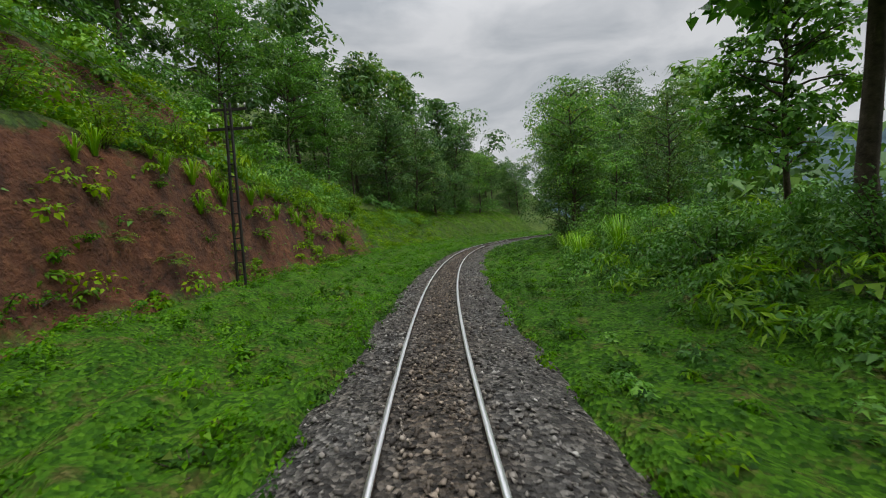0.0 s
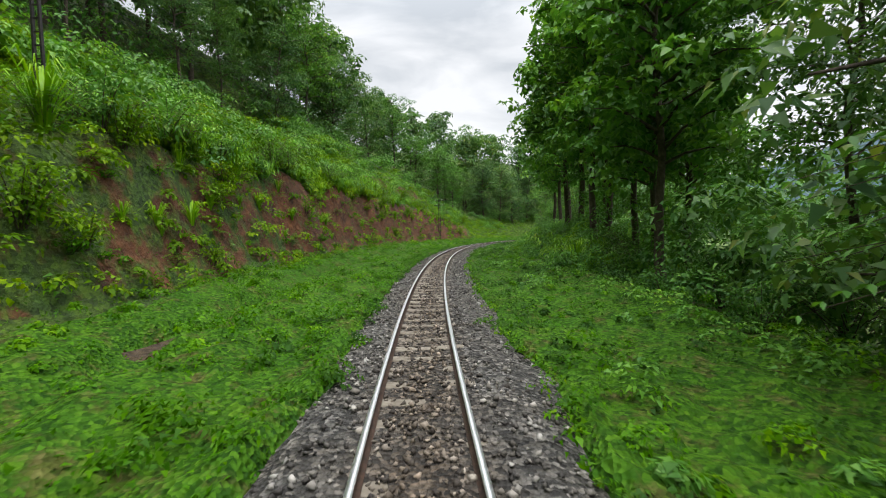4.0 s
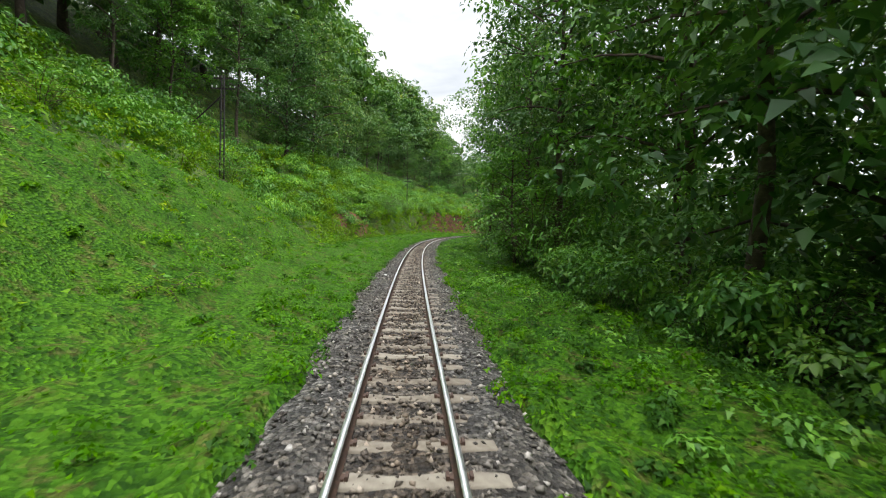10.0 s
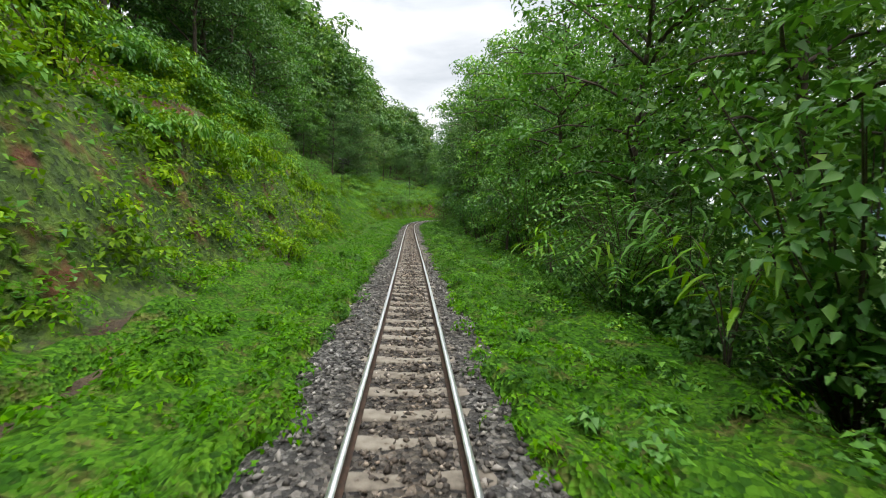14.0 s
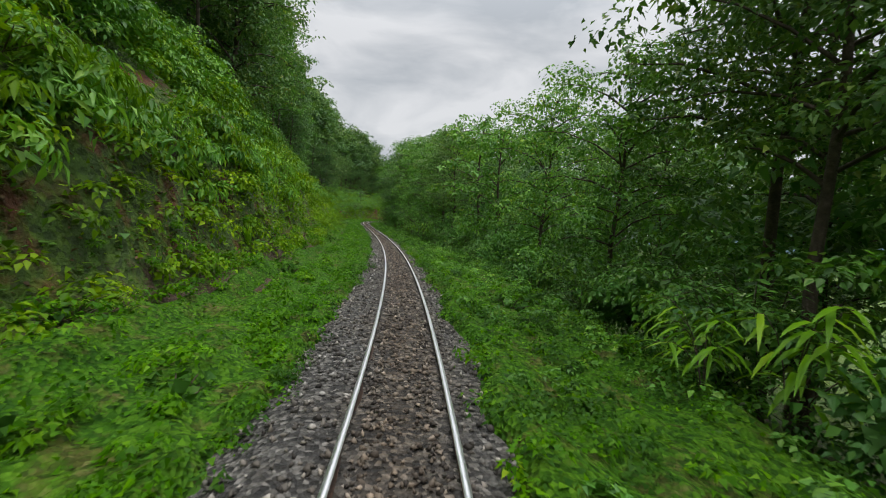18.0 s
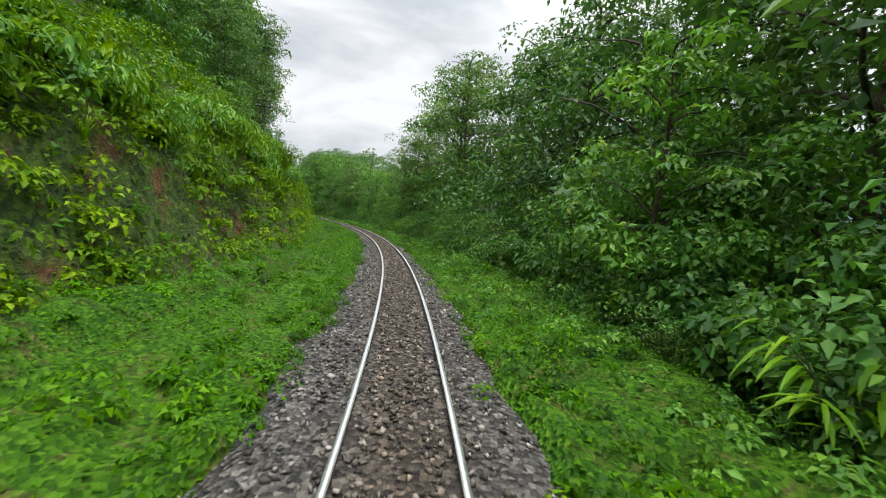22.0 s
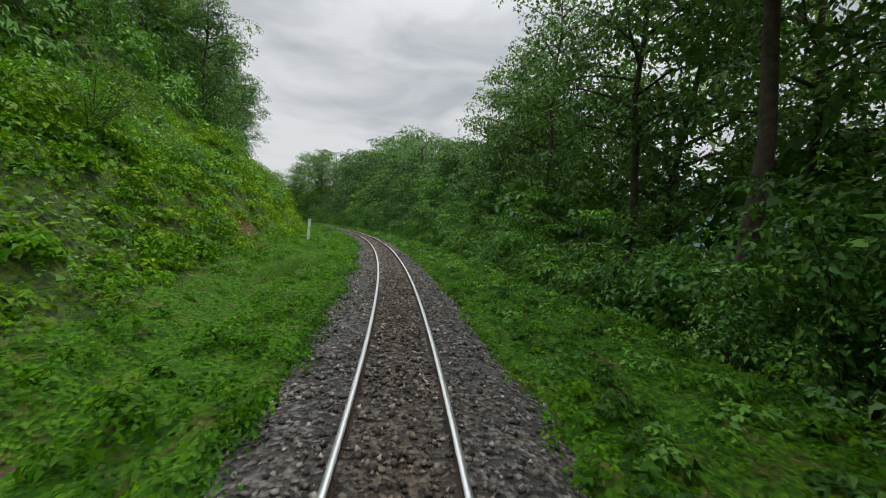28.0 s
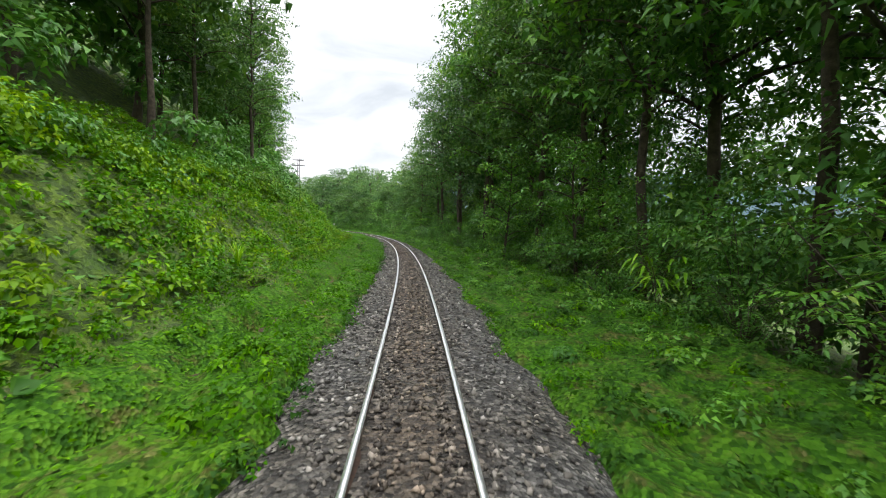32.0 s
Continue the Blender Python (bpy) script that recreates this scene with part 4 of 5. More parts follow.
def right_top(u):
    return knots(u, (-120, 15), (-92, 20), (-66, 22), (-54, 16), (-45, 12), (-30, 9), (35, 9), (48, 16), (58, 21), (59.5, 20), (61, 7), (73, 7), (75, 20), (122, 22), (140, 18), (144, 11), (151, 11), (156, 16), (165, 16), (183, 13), (198, 9.5), (209, 8.5), (215, 9.5), (222, 18), (233, 19), (245, 17), (252, 17), (262, 18.5), (275, 17.5), (283, 12.5), (296, 11), (303, 12.5), (308, 16.6), (322, 18.5), (340, 25), (400, 25))


def wood_edge(u):
    toe, fw = toe_at(u)
    return toe + fw + knots(u, (-120, 2), (-45, 3), (-30, 6), (0, 8.5), (40, 9.5), (70, 7.5), (110, 6.5), (132, 6.2), (142, 4.6), (175, 4.4), (200, 5.0), (260, 6), (320, 5.5), (338, 3), (348, .6), (372, .8), (400, 3))


# ---------------------------------------------------------------- left hillside
random.seed(3)
u = -112.0
behind = []
while u < 396:
    edge = wood_edge(u)
    hi = left_top(u)
    v = -edge - random.uniform(.5, 3)
    grow(random.choice(("oak", "round", "light", "tall", "round")), u + random.uniform(-2, 2), v, min(float(land(u, v)) + random.uniform(11, 18) * (1.12 if 50 < u < 100 else 1.35 if 100 <= u < 200 else 1), hi * .95))
    v = -edge - random.uniform(5, 8)
    grow(random.choice(("far_a", "far_b")), u + random.uniform(-2, 2), v, min(float(land(u, v)) + 26, hi + 3) * random.uniform(.88, 1.02))
    behind.append((u + random.uniform(-2, 2), -edge - random.uniform(10, 15), hi * 1.03))
    u += random.uniform(6.2, 8.2)
# taller trees on the ridge behind
u = -16.0
while u < 150:
    grow(random.choice(("far_a", "far_b")), u, -wood_edge(u) - random.uniform(10.5, 15), knots(u, (-16, 38), (0, 46), (60, 52), (110, 53), (150, 48)) * random.uniform(.92, 1.03))
    u += random.uniform(4.5, 6.5)

# ---------------------------------------------------------------- right side wood
u = -112.0
while u < 396:
    w = knots(u, (-120, 7.5), (40, 7.0), (60, 5.5), (100, 4.5), (320, 4.3), (345, 6.0), (400, 7.0))
    hi = right_top(u)
    if not -32 < u < 42:
        key = random.choice(("round",) if 235 < u < 306 else ("oak", "light", "oak", "tall") if hi > 13 else ("round", "light", "young"))
        s = (hi + 2) / HEIGHT[key]
        v = max(w + 1.5 + random.uniform(0, 1.5), REACH[key] * s * 1.02 + 3.2)
        v += 2.2 if 298 < u < 330 else 0
        grow(key, u, v, hi)
        v += random.uniform(4.5, 6.5)
        grow(random.choice(("oak", "tall", "round")), u + 2, v, max(hi, 8) * random.uniform(.85, 1.1))
        behind.append((u - 1, v + random.uniform(7, 12), max(hi, 9) * random.uniform(1.0, 1.15)))
    u += random.uniform(6.2, 8.0)
grow("oak", 215.5, 8.6, 17)
for u, v, top in ((298, 9.5, 11.0), (305, 9.8, 12.5), (312, 10.4, 15)):
    grow("round", u, v, top)
grow("tall", 213, 12.5, 19)
# teaks and scattered trees on the open land
for u, v, top in ((-10, 9.9, 21), (-5.6, 10.4, 20), (-5.2, 11.4, 22), (10.9, 9.6, 21), (12.5, 10.6, 22), (13.6, 12.3, 20), (18.5, 11.5, 19), (22, 9.5, 19), (27, 13, 16), (33, 9.0, 15), (15, 18, 15), (-22, 16, 14), (25, 11, 16), (29.5, 10.2, 15)):
    grow("teak", u, v, top)
for u, v, top in ((-34, 8.5, 13), (-40, 9, 14), (-28, 13, 11), (-46, 8.2, 13), (-52, 9, 14), (38, 12, 15), (44, 10, 15)):
    grow(random.choice(("light", "oak", "round")), u, v, top)
for u, v, top in ((-24, 8.8, 6), (88, 6.0, 8), (104, 5.4, 7), (150, 6, 7), (262, 6.2, 8), (300, 6, 7), (362, 6.8, 8), (372, 7.4, 7)):
    grow("young", u, v, top)
# slim trunks among the darker wood
for u, v in ((340, 8.6), (346, 9.8), (351, 8.2), (355, 11), (362, 9.2), (368, 10.6), (374, 9.4), (381, 10.2), (386, 9.0)):
    grow("tall", u, v, random.uniform(20, 26))

# ---------------------------------------------------------------- shrubs one can tell apart
u = -60.0
while u < 388:
    w = float(np.interp(u, RIGHT[:, 0], RIGHT[:, 1]))
    put(random.choice(("bush", "feather", "bush_b", "feather")), u + random.uniform(-.8, .8), w + random.uniform(.7, 1.3), random.uniform(.65, 1.0))
    if random.random() < .8 and not -28 < u < 28:
        put(random.choice(("bush_b", "feather_b", "thicket")), u + random.uniform(-.8, .8), w + random.uniform(1.9, 3.0), random.uniform(.75, 1.15))
    u += random.uniform(4.2, 5.8)
u = -58.0
while u < 388:
    toe, fw = toe_at(u)
    put(random.choice(("bank_bush", "feather", "bank_bush", "fern", "bush")), u, -toe - fw - random.uniform(-.2, 1.2), random.uniform(.75, 1.3))
    put(random.choice(("fern", "herb", "mound")), u + random.uniform(-1, 1), -toe + random.uniform(-.4, .5), random.uniform(.7, 1.2))
    u += random.uniform(5.5, 7.5)
u = -38.0
while u < 380:
    toe, fw = toe_at(u)
    red = -38 < u < 50
    put(random.choice(("fern", "herb", "bank_bush") if red else ("tuft", "fern")), u, -toe - fw * random.uniform(.15, 1.0), random.uniform(.6, 1.0))
    if red:
        put(random.choice(("feather", "bank_bush")), u + random.uniform(-1, 1), -toe - fw - random.uniform(.1, 1.6), random.uniform(.6, .95))
        put(random.choice(("fern", "tuft")), u + random.uniform(-1, 1), -toe - fw * random.uniform(.3, .9), random.uniform(.6, 1.2))
        put(random.choice(("fern", "tuft", "herb")), u + random.uniform(-1, 1), -toe - fw * random.uniform(.1, 1.0), random.uniform(.5, 1.0))
    u += random.uniform(1.0, 1.7) if red else random.uniform(5, 7)
for u, v in ((-22, 6.4), (-26, 6.6), (-19, 7.4), (6, 7.5), (28, 7.0)):
    put("cane_b", u, v, random.uniform(.6, .9))


random.seed(9)
for i in range(46):
    u = random.uniform(-40, 388)
    left = random.random() < .6
    put("dock", u, -random.uniform(2.3, 5.5) if left else random.uniform(2.4, 4.4), random.uniform(.6, 1.25), dz=.12)
# bushes and canes hanging over the crest of the red bank
u = -4.0
while u < 46:
    toe, fw = toe_at(u)
    put(random.choice(("feather", "cane", "bank_bush", "feather")), u, -toe - fw * random.uniform(.75, 1.15), random.uniform(.8, 1.35))
    u += random.uniform(1.8, 3.0)
for u in (48, 51, 54, 56.5, 59, 62, 64.5, 68):
    put(random.choice(("feather_b", "feather_b", "bush_b")), u, -toe_at(u)[0] - random.uniform(1.0, 1.8), random.uniform(.95, 1.3) * (.55 if u < 58 else 1))
# bushes hanging over the low cut in the bend
for u in (63, 67, 70.5, 73.5, 80, 84, 88):
    put(random.choice(("bank_bush", "feather", "bush")), u, -toe_at(u)[0] - random.uniform(.3, 1.2), random.uniform(1.0, 1.5))
# large bushes that lean out towards the line
for u, v, k in ((106, 6.0, 1.75), (103, 6.6, 1.6), (47, 6.6, 1.3), (166, 5.8, 1.3), (230, 5.6, 1.2), (241, 5.9, 1.35), (252, 5.8, 1.2), (314, 6.0, 1.3), (386, 7.2, 1.2)):
    put("feather_b", u, v, k)
for u, v, k in ((132, 6.2, 1.3), (138, 6.3, 1.3), (144, 6.0, 1.2), (155, 6.2, 1.3), (172, 6.2, 1.3), (258, 6.2, 1.3), (306, 6.4, 1.3), (270, 6.1, 1.2)):
    put("thicket", u, v, k)


# canes with long hanging leaves at the edge of the wood and over the cut
for u, v, k in ((218.8, 4.7, .8), (219.6, 5.4, 1.1), (243, 5.2, .95), (176.4, 4.7, 1.1), (171, 5.0, 1.2), (161, 5.4, 1.2), (166, 5.6, 1.1), (88, 5.9, .8), (20, 6.6, .8), (9, 6.8, .7), (268, 5.3, .9), (380, 6.6, .9), (15, 6.6, .7), (26, 6.8, .8), (314, 5.5, .9)):
    put("droop", u, v, k)
for u, v, k in ((178, 6.0, 1.2), (174, 6.2, 1.3), (168, 6.3, 1.2), (163, 6.6, 1.2), (182, 6.1, 1.0), (108, 6.6, 1.2), (222, 6.3, 1.0)):
    put("droop_b", u, v, k)
for u in (50, 56, 61, 88, 93, 201, 207, 212, 216, 230, 236, 247, 255):
    toe, fw = toe_at(u)
    put("droop_b", u, -toe - fw * random.uniform(.7, 1.1), random.uniform(.5, .75))


# ---------------------------------------------------------------- foliage that nobody could count
def mass(u, v, lift, radius, per, rng, size, squash=.7, aspect=.3, tier=False, droop=.25, mix=.42, inner=0, lean=False):
    """Leafy clumps on the ground, each of many sprigs: arrays of places, heights of their middles and radii."""
    x, y, z = line(u, v)
    c = np.stack([x, y, z + land(u, v) + lift], -1)
    twigs = max(4, per // 8)
    n = len(u) * twigs
    o = unit(rng.normal(size=(n, 3)))
    o[:, 2] = np.abs(o[:, 2]) * .9 + o[:, 2] * .1
    k = np.repeat(np.arange(len(u)), twigs)
    p = c[k] + o * (radius[k] * rng.uniform(.4, 1, n) ** .5)[:, None] * [1, 1, squash]
    cool = np.interp(u, [318, 335], [0, .3]) * (v < 0)
    tone = np.clip(rng.normal(0, mix, len(u)) - cool, -.9, .9)[k] + rng.normal(0, .14, n)
    vf = rosettes(p, o * [.35, .35, 0] if tier else o, 8, rng, size, np.minimum(radius[k] * .4, .6 + size), aspect, droop, lean)
    tone = np.repeat(tone, 24 if lean else 32)
    if inner:
        # larger filling leaves, their darker tone painted in as the clump's inner shade
        j = np.repeat(np.arange(len(u)), inner)
        d = unit(rng.normal(size=(len(j), 3))) * [1, 1, squash]
        vi = rosettes(c[j] + d * (radius[j] * .42)[:, None], d * .4, 6, rng, min(size * 1.5, max(.3, size)), radius[j] * .4, .36, lean=True)
        vf = join(vf, vi)
        tone = np.concatenate([tone, np.full(len(j) * 18, -.15)])
    return (*vf, tone)


def stuff(name, vf, mat, label, category):
    return tagged(new(name, mesh_np(name, vf[0], vf[1], mat, tone=vf[2])), label, category, kind="stuff")


RB = np.random.default_rng(21)


def open_view(u, v):
    """False just before the telegraph poles, where the growth is kept low."""
    ok = np.ones(len(u), bool)
    for pu, pv in ((36, -12.2), (98, -12.6), (221, -10.9), (334, -10.3)):
        ok &= ~((u > pu - 1.5) & (u < pu + 15) & (-v > -pv - .36 * (u - pu) - 2.6) & (-v < -pv + 1.2 - .2 * (u - pu)))
    return ok


toe_n = lambda u: np.interp(u, LEFT[:, 0], LEFT[:, 1])
fw_n = lambda u: np.interp(u, LEFT[:, 0], LEFT[:, 2])
edge_n = lambda u: np.array([wood_edge(q) for q in u])
for mat, n, size, label in ((M_BANK, 1500, .17, "yellow green bushes and creepers covering the hillside"), (M_FERN, 800, .18, "feathery green undergrowth covering the hillside"), (M_SHRUB, 420, .19, "dark green bushes covering the hillside")):
    u = RB.uniform(-65, 392, n)
    v = -toe_n(u) - fw_n(u) + .5 - RB.uniform(0, 1, n) * (edge_n(u) - toe_n(u) - fw_n(u) + 1.5)
    keep = open_view(u, v) & (RB.uniform(0, 1, n) > .8 * on_patch(u, v)) & ((lawn(u) < 1) | (-v > toe_n(u) + lawn(u) + .5))
    u, v = u[keep], v[keep]
    r = .35 + .95 * RB.uniform(0, 1, len(u)) ** 1.6
    stuff("hillside_undergrowth", mass(u, v, r * .4, r, 104, RB, size, inner=2), mat, label, "undergrowth")
n = 900
u = RB.uniform(-110, 394, n)
back = RB.uniform(0, 1, n) ** 1.6
v = -edge_n(u) - 10 * back
r = RB.uniform(.9, 2.1, n)
stuff("hillside_undergrowth", mass(u, v, r * .5 + RB.uniform(0, 1, n) * (1.5 + 4 * back), r, 120, RB, .3, inner=6, lean=True), M_SHRUB, "shady undergrowth below the hillside trees", "undergrowth")
n = 800
u = RB.uniform(-110, 394, n)
u = u[(u < -26) | (u > 38)]
n = len(u)
v = np.interp(u, RIGHT[:, 0], RIGHT[:, 1]) + RB.uniform(5.0, 17, n)
u, v = np.concatenate([u, RB.uniform(336, 394, 220)]), np.concatenate([v, RB.uniform(11, 22, 220)])
u = np.concatenate([u, RB.uniform(28, 82, 330), RB.uniform(96, 124, 110), RB.uniform(222, 304, 260), RB.uniform(330, 394, 200), RB.uniform(296, 392, 330), RB.uniform(225, 300, 150), RB.uniform(350, 388, 60), RB.uniform(186, 222, 80), RB.uniform(142, 174, 70)])
v = np.concatenate([v, RB.uniform(9, 21, 330), RB.uniform(8, 20, 370), RB.uniform(13, 26, 200), RB.uniform(9.5, 19, 330), RB.uniform(11, 20, 150), RB.uniform(9, 12.5, 60), RB.uniform(8, 13, 80), RB.uniform(8.6, 13, 70)])
n = len(u)
r = RB.uniform(1.0, 2.2, n)
stuff("wood_floor_undergrowth", mass(u, v, r * .7 + RB.uniform(0, 5.5, n) * np.where((u > 330) & (v > 13), 1.7, 1.0), r, 64, RB, .32, inner=6, lean=True), M_SHRUB, "shady undergrowth on the falling ground of the wood", "undergrowth")
# high bushes above the bend and on the upper slopes
for mat, n, size, label in ((M_FERN, 460, .22, "high feathery bushes crowding the slope"), (M_BANK, 380, .21, "high yellow green bushes crowding the slope"), (M_SHRUB, 280, .22, "high dark green bushes crowding the slope")):
    u = RB.uniform(-45, 215, n)
    lo = np.interp(u, [-45, 36, 70, 96, 108, 120, 215], [.6, .8, .6, 1.0, 3.2, 3.8, 3.2])
    v = -toe_n(u) - fw_n(u) - lo - RB.uniform(0, 1, n) * np.maximum(edge_n(u) - toe_n(u) - fw_n(u) - lo + 1, .5)
    u, v = np.concatenate([u, RB.uniform(4, 50, 60)]), np.concatenate([v, -RB.uniform(9.6, 17, 60)])
    n = len(u)
    keep = open_view(u, v) & (RB.uniform(0, 1, n) < np.interp(u, [-40, -34, -2, 8], [1, .25, .25, 1]))
    u, v = u[keep], v[keep]
    n = len(u)
    r = RB.uniform(.7, 1.5, n)
    stuff("slope_bushes", mass(u, v, r * .4 + RB.uniform(0, 1.6, n), r, 136, RB, size, inner=4, mix=.5), mat, label, "undergrowth")
# mounds of creeper on the last bank
u = RB.uniform(322, 392, 1000)
v = -toe_n(u) - RB.uniform(.05, 1, 1000) * (fw_n(u) + 4)
r = RB.uniform(.3, .75, 1000)
stuff("creeper_mounds", mass(u, v, r * .2, r, 72, RB, .13, squash=.6, aspect=.4, inner=1), M_COVER, "fresh green creeper mounds covering the bank", "undergrowth")
# arching bushes with long hanging leaves over the crest of the bank
for mat, n, label in ((M_BANK, 560, "yellow green bushes with long hanging leaves"), (M_FERN, 520, "green bamboo like bushes with long hanging leaves")):
    u = RB.uniform(-36, 300, n)
    u = u[RB.uniform(0, 1, n) < np.interp(u, [-36, -2, 8, 38, 46, 74, 78, 84, 97, 100, 120, 186, 196, 262, 272, 300], [.25, .25, .9, .9, 1, 1, .25, 1, 1, .1, .15, .2, 1, 1, .5, .2])]
    v = -toe_n(u) - fw_n(u) * RB.uniform(np.interp(u, [38, 46], [.85, .45]), 1.25, len(u)) - RB.uniform(0, 1.2, len(u))
    u, v = np.concatenate([u, RB.uniform(4, 48, 130)]), np.concatenate([v, -10.0 - RB.uniform(-.8, 4, 130)])
    keep = open_view(u, v) & (RB.uniform(0, 1, len(u)) > on_patch(u, v))
    u, v = u[keep], v[keep]
    r = RB.uniform(.5, 1.15, len(u))
    stuff("crest_bushes", mass(u, v, r * .45, r, 144, RB, .3, aspect=.14, droop=.75, inner=4), mat, label, "undergrowth")
# at the foot and on the face of the bank
n = 2000
u = RB.uniform(-60, 392, n)
keep = RB.uniform(0, 1, n) < np.interp(u, [-40, -34, 8, 25, 50, 70, 80], [1, .42, .5, .85, 1, 1, 1])
u = u[keep]
v = -toe_n(u) - fw_n(u) * RB.uniform(-.1, 1, len(u))
keep = RB.uniform(0, 1, len(u)) > 1.2 * on_patch(u, v) + .9 * (lawn(u) > 2) + .6 * (u > 322)
u, v = u[keep], v[keep]
r = RB.uniform(.3, .8, len(u))
stuff("bank_undergrowth", mass(u, v, r * .3, r, 70, RB, .16), M_BANK, "leafy weeds clinging to the earth bank", "undergrowth")
# the green wall on the right
for mat, n, size, label in ((M_SHRUB, 660, .18, "dense dark green thicket along the edge of the wood"), (M_FERN, 340, .17, "feathery green thicket along the edge of the wood"), (M_TEAK, 240, .21, "large leaved saplings along the edge of the wood")):
    u = RB.uniform(-75, 392, n)
    w = np.interp(u, RIGHT[:, 0], RIGHT[:, 1])
    f = RB.uniform(0, 1, n)
    v = w + 1.0 + f * 5.5
    tall = np.interp(u, [-75, -35, -28, 30, 48, 340, 348, 392], [4, 4, 1.0, 1.0, 6, 6, 3.6, 3.6])
    r = RB.uniform(.55, 1.0, n) + .75 * f * RB.uniform(0, 1, n)
    stuff("wood_edge_thicket", mass(u, v, r * .2 + RB.uniform(0, 1, n) ** 1.2 * np.minimum(1.3 + 5 * f, tall), r, 144, RB, size, inner=5), mat, label, "undergrowth")
# rounded bushes before the wood
for mat, n, size, label in ((M_FERN, 120, .18, "rounded light green bushes before the wood"), (M_SHRUB, 150, .19, "rounded dark green bushes before the wood")):
    u = np.concatenate([RB.uniform(92, 335, n), RB.uniform(136, 158, 26)])
    n = len(u)
    v = np.interp(u, RIGHT[:, 0], RIGHT[:, 1]) + RB.uniform(1.0, 2.4, n)
    r = RB.uniform(.75, 1.35, n)
    u2 = RB.uniform(228, 322, 70)
    high = RB.uniform(0, 1, 70)
    u, v, r = np.concatenate([u, u2]), np.concatenate([v, np.interp(u2, RIGHT[:, 0], RIGHT[:, 1]) + 1.6 + 2.2 * high]), np.concatenate([r, RB.uniform(.8, 1.4, 70)])
    rise = np.concatenate([RB.uniform(0, 1.6, n), .5 + 5.5 * high])
    stuff("wood_edge_bushes", mass(u, v, r * .45 + rise, r, 200, RB, size, squash=.85, inner=8, mix=.55), mat, label, "undergrowth")
# level sprays of leaves standing out from the wall of the wood, one above the other
for mat, n, size, label in ((M_SHRUB, 620, .15, "tiers of dark green leaf sprays along the wood"), (M_TREE, 420, .18, "tiers of bluish green leaf sprays along the wood"), (M_FERN, 420, .15, "tiers of light green leaf sprays along the wood")):
    u = RB.uniform(42, 392, n)
    w = np.interp(u, RIGHT[:, 0], RIGHT[:, 1])
    f = RB.uniform(0, 1, n)
    r = RB.uniform(.5, 1.15, n)
    v = np.maximum(w + .8 + 2.4 * f ** 1.5 + RB.uniform(-.3, .5, n), r + 3.6)
    stuff("leaf_sprays", mass(u, v, .3 + RB.uniform(0, 1, n) * (1.2 + 6.5 * f), r, 75, RB, size, squash=.26, tier=True), mat, label, "undergrowth")
# weeds between the shoulder and the wood
n = 800
u = RB.uniform(-50, 392, n)
v = np.interp(u, RIGHT[:, 0], RIGHT[:, 1]) - RB.uniform(.1, 1.5, n)
r = RB.uniform(.18, .5, n)
stuff("shoulder_weeds", mass(u, v, r * .3 + .1, r, 45, RB, .13), M_FERN, "knee high green weeds on the shoulder", "undergrowth")
n = 900
u = RB.uniform(-50, 392, n)
v = np.interp(u, RIGHT[:, 0], RIGHT[:, 1]) + RB.uniform(.3, 4.5, n)
r = RB.uniform(.35, .8, n)
stuff("wood_edge_undergrowth", mass(u, v, r * .4, r, 60, RB, .15), M_SHRUB, "low leafy growth under the edge of the wood", "undergrowth")
# tall weeds and saplings on the open land
for mat, n, size, label in ((M_BLADE, 150, .3, "tall grassy weeds on the open land"), (M_FERN, 260, .16, "tall feathery weeds on the open land"), (M_SHRUB, 420, .125, "tall leafy weeds on the open land")):
    u = RB.uniform(-27, 30, n)
    f = RB.uniform(0, 1, n)
    r = RB.uniform(.5, 1.0, n)
    stuff("tall_weeds", mass(u, 5.7 + 8 * f, r * .3 + RB.uniform(0, 1, n) * (.2 + 1.1 * np.minimum(f * 2.2, 1)), r, 96, RB, size, aspect=.09 if mat is M_BLADE else .24, droop=.5, inner=3), mat, label, "undergrowth")
# saplings standing among the teaks
u = RB.uniform(10, 40, 110)
r = RB.uniform(.7, 1.3, 110)
stuff("saplings", mass(u, RB.uniform(9.4, 15, 110), RB.uniform(.6, 5.5, 110), r, 96, RB, .2, inner=3), M_TEAK, "light green saplings among the teak trunks", "undergrowth")
# woods far behind
n = 260
u = RB.uniform(-118, 396, n)
side = RB.uniform(0, 1, n) < .6
v = np.where(side, -RB.uniform(30, 55, n), RB.uniform(22, 45, n))
r = RB.uniform(2.6, 4.6, n)
n2 = 260
u, v, r = np.concatenate([u, RB.uniform(60, 345, n2)]), np.concatenate([v, RB.uniform(13, 28, n2)]), np.concatenate([r, RB.uniform(2.4, 4.0, n2)])
n += n2
bu, bv, bt = np.array(behind).T
u, v, r = np.concatenate([u, bu, bu + 1.5]), np.concatenate([v, bv, bv - 1]), np.concatenate([r, 0 * bu + 3.4, 0 * bu + 3.8])
mid = np.concatenate([RB.uniform(5, 12, n), bt - land(bu, bv) - 4.4, bt - land(bu, bv) - 10])
stuff("far_wood", mass(u, v, mid, r, 130, RB, 1.1, squash=1.4, lean=True), M_TREE, "dense far wood on the slopes", "wood")

